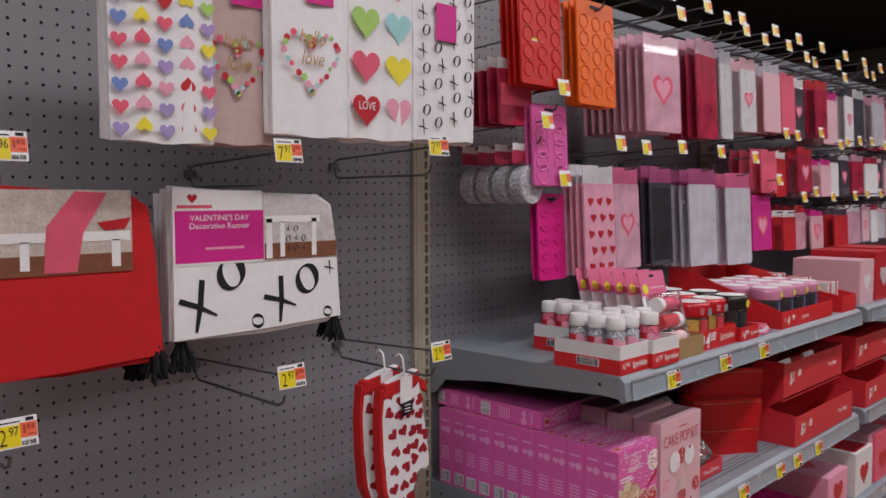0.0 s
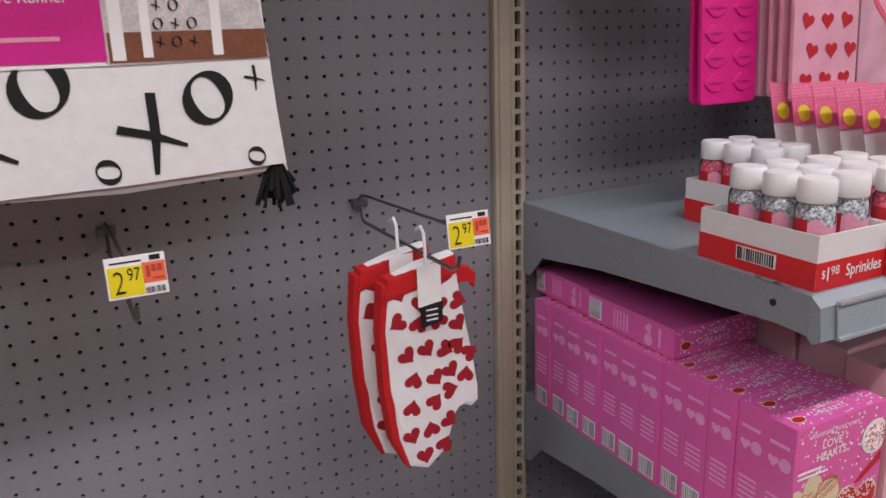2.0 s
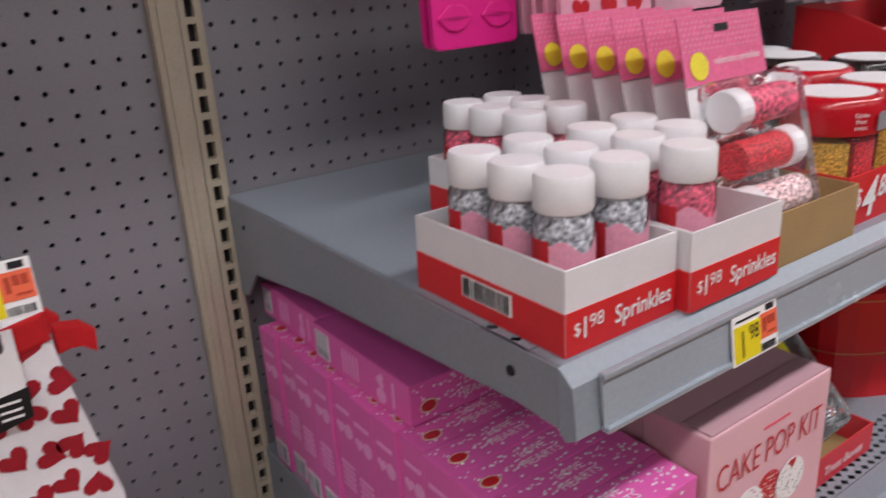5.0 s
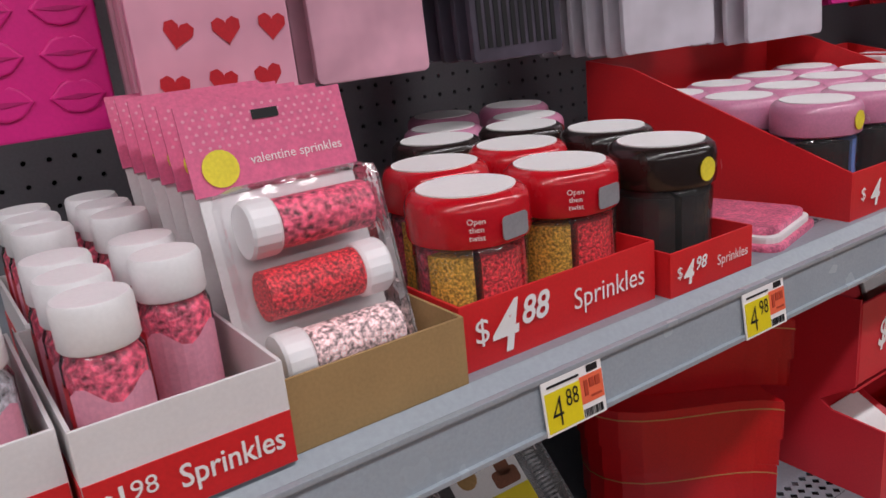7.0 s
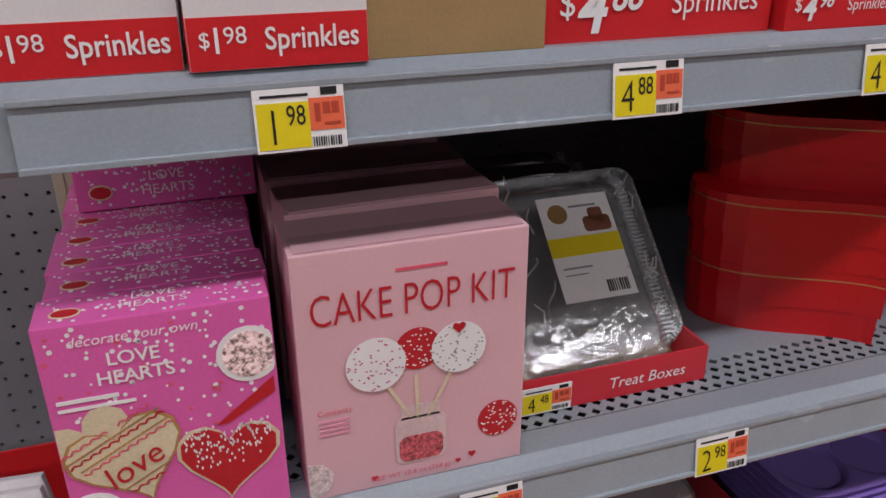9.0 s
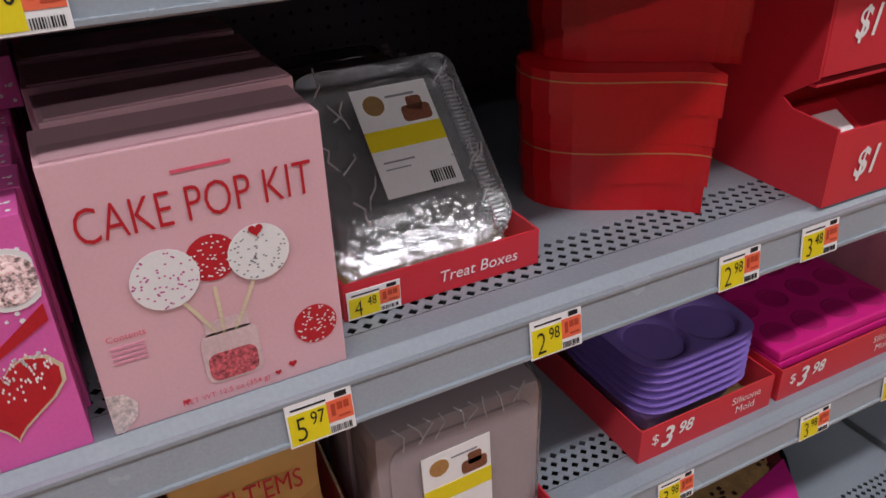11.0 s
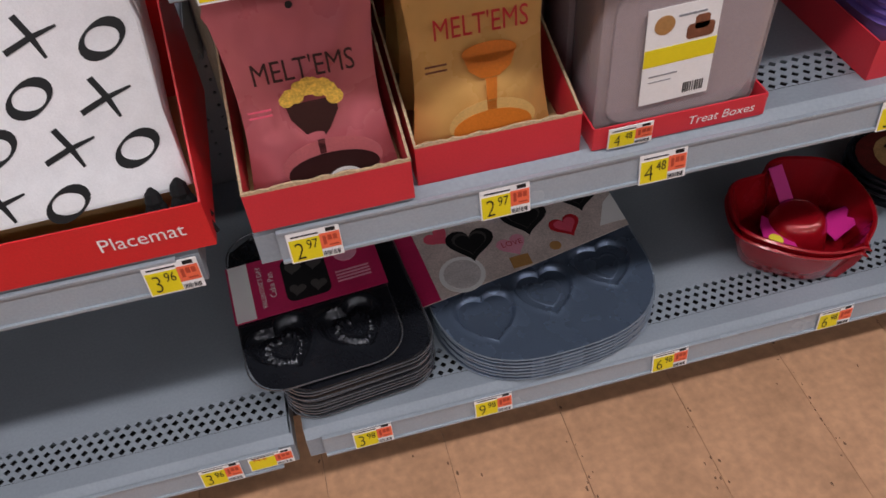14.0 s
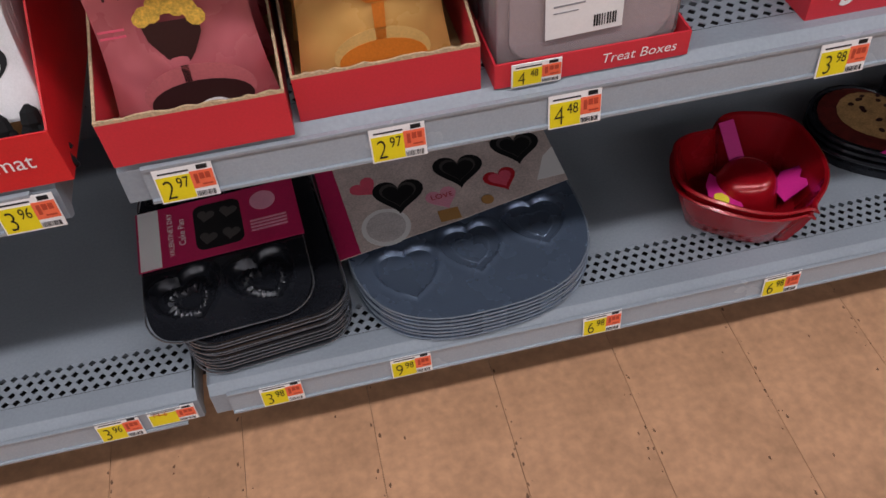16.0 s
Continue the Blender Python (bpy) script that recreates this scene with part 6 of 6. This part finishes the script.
bundt(0.824, -0.440, Z0, 20, False)
bundt(0.824, -0.442, Z0 + 0.016, 19, True)
for k in range(3):
    t = thing("heart_cookie_pan", (1.13, -0.375, Z0 + 0.012 * k), "dark heart shaped pan with a cookie photo card", "cake pan", "heart cookie pans", 8)
    part("pan", prism(bmesh.new(), heart(0.290, 0, 0, 0, 48), top(0, 0, 0), 0.026, 0.004), PANBLK, t)
    ed = heart(0.300, 0, 0, 0, 48)
    part("rim", tube(bmesh.new(), [(u, v, 0.026) for u, v in ed + ed[:1]], 0.004), PANBLK, t, "rolled dark rim")
    if k == 2:
        part("photo_card", prism(bmesh.new(), heart(0.280, 0, 0, 0, 48), top(0, 0, 0.0265), 0.0012), mat("berry_photo_print", "#5a1f1c", 0.45, var=0.6, size=70), t)
        g = top(0, 0, 0.0279)
        flat("photo_cookie", [heart(0.215, 0.0, 0.006, 0, 40)], g, mat("cookie_photo", "#b08a5c", 0.45, var=0.35, size=40), t)
        r = random.Random(8)
        for q in range(26):
            flat("chocolate_chip", [disc(r.uniform(0.007, 0.013), r.uniform(0.006, 0.010), r.uniform(-0.075, 0.075), r.uniform(-0.03, 0.07), 9)], g @ Matrix.Translation((0, 0, 0.0005 + 0.00002 * q)), CHOC, t)
        flat("card_edge", [[(-0.098, -0.045), (0.105, -0.030), (0.07, -0.075), (0.03, -0.115), (0.0, -0.138), (-0.03, -0.115), (-0.07, -0.075)]], g @ Matrix.Translation((0, 0, 0.0012)), HOT, t)
        flat("card_badge", [disc(0.026, None, -0.045, -0.068)], g @ Matrix.Translation((0, 0, 0.0018)), LEMON, t)
        flat("card_heart", [heart(0.034, 0.005, -0.100)], g @ Matrix.Translation((0, 0, 0.0018)), SW, t)

# ---- hanging goods over the shelf ----


def hang_pack(name, x, y, z, w, hh, n, step, body, head, label, cat, group, print_=None, hookz=True, clear=False, tag=True, depth=0.006):
    """n flat packs on one peg hook; y: the front pack."""
    for k in range(n):
        r = random.Random(int(x * 100) + k)
        t = thing(name, (x + r.uniform(-0.004, 0.004), y + step * k, z + r.uniform(-0.003, 0.003)), label, cat, group, r.uniform(-4, 4), -3)
        bm = bmesh.new()
        prism(bm, rrect(0, w, 0, hh * 0.84, 0.006, 2), front(0, depth, 0), depth, 0.0015)
        part("pack", bm, body, t)
        part("header", prism(bmesh.new(), rect(0.001, w - 0.001, hh * 0.80, hh), front(0, depth * 0.6, 0), 0.0012), head, t)
        if k == 0:
            if clear:
                part("film", prism(bmesh.new(), rect(-0.002, w + 0.002, -0.003, hh * 0.9), front(0, -0.002, 0), 0.002), CLEAR, t)
            if print_:
                print_(t, w, hh)
    if hookz:
        L = -y + 0.03
        peg_hook(x + w / 2, z + hh + 0.022, L, "", tag, 0.042, True)


def hearts_print(t, w, hh):
    r = random.Random(7)
    for j in range(5):
        flat("heart_print", [heart(0.026, w * (0.2 + 0.3 * i) + (0.01 if j % 2 else 0), hh * (0.1 + 0.145 * j), r.uniform(-20, 20), 14) for i in range(3)], front(0, -0.0006, 0), REDPRINT, t)


def stripes(t, w, hh):
    flat("stripe_print", [rect(w * 0.06 + w * 0.09 * i, w * 0.11 + w * 0.09 * i, hh * 0.05, hh * 0.78) for i in range(10)], front(0, -0.0006, 0), INK, t)


def one_heart(t, w, hh):
    flat("heart_print", [heart(w * 0.6, w * 0.5, hh * 0.45)], front(0, -0.0006, 0), CORAL, t)
    flat("heart_inner", [heart(w * 0.42, w * 0.5, hh * 0.45)], front(0, -0.0011, 0), ROSEP, t)


def cup_print(t, w, hh):
    flat("window", [rect(0.004, w - 0.004, hh * 0.3, hh * 0.62)], front(0, -0.0006, 0), CORAL, t)


def mould(x, y, z, w, hh, n, m, label, cols_, rows_, tilt=0, lips=False):
    for k in range(n):
        t = thing("silicone_mould", (x + 0.006 * k, y + 0.022 * k, z), label, "silicone mould", "hanging silicone moulds", tilt, -3)
        part("slab", prism(bmesh.new(), rrect(0, w, 0, hh, 0.008, 3), front(0, 0, 0), 0.006, 0.002), m, t)
        if k == 0:
            for i in range(cols_):
                for j in range(rows_):
                    cx, cy = w * (i + 0.5) / cols_, hh * (0.06 + 0.80 * (j + 0.5) / rows_)
                    if lips:
                        lp = [(-0.5, 0.0), (-0.25, -0.26), (0.0, -0.32), (0.25, -0.26), (0.5, 0.0), (0.28, 0.24), (0.14, 0.30), (0.0, 0.22), (-0.14, 0.30), (-0.28, 0.24)]
                        s_ = w * 0.80 / cols_
                        part("cavity", prism(bmesh.new(), [(cx + s_ * u, cy + s_ * v) for u, v in lp], front(0, -0.0062, 0), 0.0022, 0.002), m, t)
                        # darker diamond paints the shade in the crease between the lips
                        part("cavity_crease", prism(bmesh.new(), [(cx - s_ * 0.40, cy), (cx, cy - s_ * 0.06), (cx + s_ * 0.40, cy), (cx, cy + s_ * 0.04)], front(0, -0.0085, 0), 0.0006), mat("magenta_recess_shade", "#b8126c", 0.5), t)
                        continue
                    c_ = part("cavity", lathe(bmesh.new(), [(w * 0.36 / cols_, 0), (w * 0.34 / cols_, 0.002), (w * 0.26 / cols_, -0.001), (0.002, -0.003)], 12), m, t)
                    c_.matrix_basis = front(cx, -0.0062, cy)
            flat("hang_slot", [rect(w * 0.35, w * 0.65, hh * 0.92, hh * 0.95)], front(0, -0.0062, 0), INK, t)
    peg_hook(x + w / 2, z + hh * 0.93 + 0.022, -y + 0.02, "", True, 0.042, True)


mould(0.148, -0.262, 1.612, 0.132, 0.190, 2, PINKSIL, "pink silicone mould with round cups", 2, 5)
mould(0.198, -0.240, 1.388, 0.105, 0.208, 2, MAGENTA, "magenta silicone lips mould", 2, 5, 0, True)
mould(0.075, -0.285, 1.835, 0.15, 0.24, 4, REDSIL, "red silicone mould with heart cups", 3, 5)
mould(0.268, -0.300, 1.805, 0.155, 0.25, 3, ORSIL, "orange silicone mould with heart cups", 3, 5)
REDPCH = mat("red_pouch_film", "#b42a48", 0.3, var=0.35, size=18, bump=0.003, fine=22, coat=0.6)
PALEP = mat("pale_pink_film", "#d9a3b5", 0.3, var=0.18, size=14, bump=0.003, fine=22, coat=0.6)
MILK = mat("milky_film", "#cbc6cf", 0.3, var=0.12, size=12, bump=0.003, fine=22, coat=0.6)
DKF = mat("dark_stripe_film", "#4a4450", 0.35, var=0.3, size=20, bump=0.003, fine=22, coat=0.6)
hang_pack("candy_pouch", 0.070, -0.235, 1.752, 0.118, 0.150, 4, 0.03, REDPCH, SW, "crinkled red film candy pouch", "candy pouch", "red candy pouches", cup_print)


def baking_cups(x, y, z):
    for k in range(4):
        t = thing("baking_cup_pack", (x + 0.003 * k, y + 0.055 * k, z), "clear tube pack of spotted paper baking cups", "baking cups", "baking cup packs", 4)
        part("header", prism(bmesh.new(), rect(0.008, 0.118, 0.098, 0.142), front(0, 0, 0), 0.0012), mat("rose_header", "#c9415f", 0.45, var=0.15), t)
        part("header_strip", prism(bmesh.new(), rect(0.008, 0.118, 0.126, 0.142), front(0, -0.0014, 0), 0.0006), WHITE, t)
        c_ = part("cup_stack", lathe(bmesh.new(), [(0.036, 0.0), (0.044, 0.004), (0.046, 0.036), (0.044, 0.04), (0.030, 0.041)], 26), mat("spotted_paper", "#b9b8be", 0.6, var=0.55, size=130, fine=260), t)
        c_.matrix_basis = front(0.062, 0.0, 0.048) @ pose(0, 0, -0.02)
    peg_hook(x + 0.062, z + 0.165, -y + 0.04, "", True, 0.042, True)


baking_cups(0.100, -0.235, 1.568)
hang_pack("treat_bag_set", 0.315, -0.300, 1.392, 0.128, 0.275, 4, 0.02, mat("pink_heart_film", "#e6a6bb", 0.3, var=0.1, size=12, bump=0.003, fine=22, coat=0.6), WHF, "pink cellophane treat bags printed with red hearts", "treat bags", "hanging treat bags", hearts_print)
hang_pack("treat_bag_set", 0.462, -0.285, 1.402, 0.120, 0.262, 5, 0.03, PALEP, mat("pink_head", "#d0628c", 0.4), "clear treat bags printed with pale hearts", "treat bags", "hanging treat bags", one_heart)
hang_pack("straw_pack", 0.635, -0.29, 1.402, 0.125, 0.270, 8, 0.026, DKF, mat("mauve_head", "#a84f7c", 0.4), "pack of black and white paper straws", "paper straws", "straw packs", stripes)
hang_pack("treat_bag_set", 0.850, -0.29, 1.385, 0.15, 0.285, 6, 0.028, MILK, mat("mauve_head", "#a84f7c", 0.4), "milky clear gift bags with a pink header", "gift bags", "hanging gift bags", None)
hang_pack("treat_bag_set", 1.06, -0.30, 1.375, 0.15, 0.285, 6, 0.028, MILK, mat("pink_head", "#d0628c", 0.4), "milky clear gift bags with a pink header", "gift bags", "hanging gift bags", None)
hang_pack("treat_bag_set", 0.580, -0.300, 1.760, 0.165, 0.260, 9, 0.024, PALEP, PALEP, "pale pink cellophane bags with a printed card", "treat bags", "hanging treat bags", one_heart)
hang_pack("tissue_pack", 0.860, -0.300, 1.760, 0.135, 0.290, 5, 0.026, REDPCH, PALEP, "folded red tissue paper in clear film", "tissue paper", "tissue packs", None)
hang_pack("tissue_pack", 1.010, -0.300, 1.765, 0.085, 0.270, 5, 0.026, WHF, MILK, "folded white tissue paper in clear film", "tissue paper", "tissue packs", None)
hang_pack("gift_box", 1.270, -0.29, 1.410, 0.15, 0.185, 2, 0.03, HOT, HOT, "hot pink flat gift box printed with a heart", "gift box", "hanging gift boxes", one_heart)
r = random.Random(21)
far = (HOT, DKF, WHF, PALEP, REDPCH, BLUSH, MILK, CORAL, SW, REDPRINT)
k = 0
for z, hh, x, x_end in ((1.80, 0.23, 1.16, 4.4), (1.60, 0.165, 1.30, 4.4), (1.40, 0.16, 1.50, 4.4), (2.06, 0.02, 0.6, 4.4)):
    while x < x_end:
        w = r.uniform(0.09, 0.14)
        if z > 2:
            peg_hook(x, 2.085, 0.33, "", True, 0.045, True)
        else:
            body = far[(k * 3 + r.randint(0, 2)) % 10]
            hang_pack("party_pack", x, -0.29 + r.uniform(-0.015, 0.02), z + r.uniform(-0.01, 0.01), w, hh * r.uniform(0.85, 1.05), 4, 0.035, body, far[(k + 5) % 10], "flat hanging pack of valentine party goods", "party pack", "hanging party packs", one_heart if k % 3 == 0 else None)
        x += w + r.uniform(0.015, 0.06) + (0.07 if z > 2 else 0)
        k += 1
# goods on the far shelves
for z in (Z3, Z2, Z1):
    x = X2 + (0.06 if z != Z2 else 0.5)
    while x < 2.8:
        w = r.uniform(0.12, 0.2)
        g = thing("gift_carton", (x, -0.53, z), "small printed valentine gift carton", "gift carton", "gift cartons")
        hh = r.uniform(0.1, 0.18)
        part("carton", box(0, w, 0, 0.22, 0, hh, 0.002), far[r.randint(0, 9)], g)
        flat("printed_heart", [heart(w * 0.5, w / 2, hh / 2)], front(0, -0.0003, 0), far[r.randint(0, 9)], g)
        x += w + 0.02
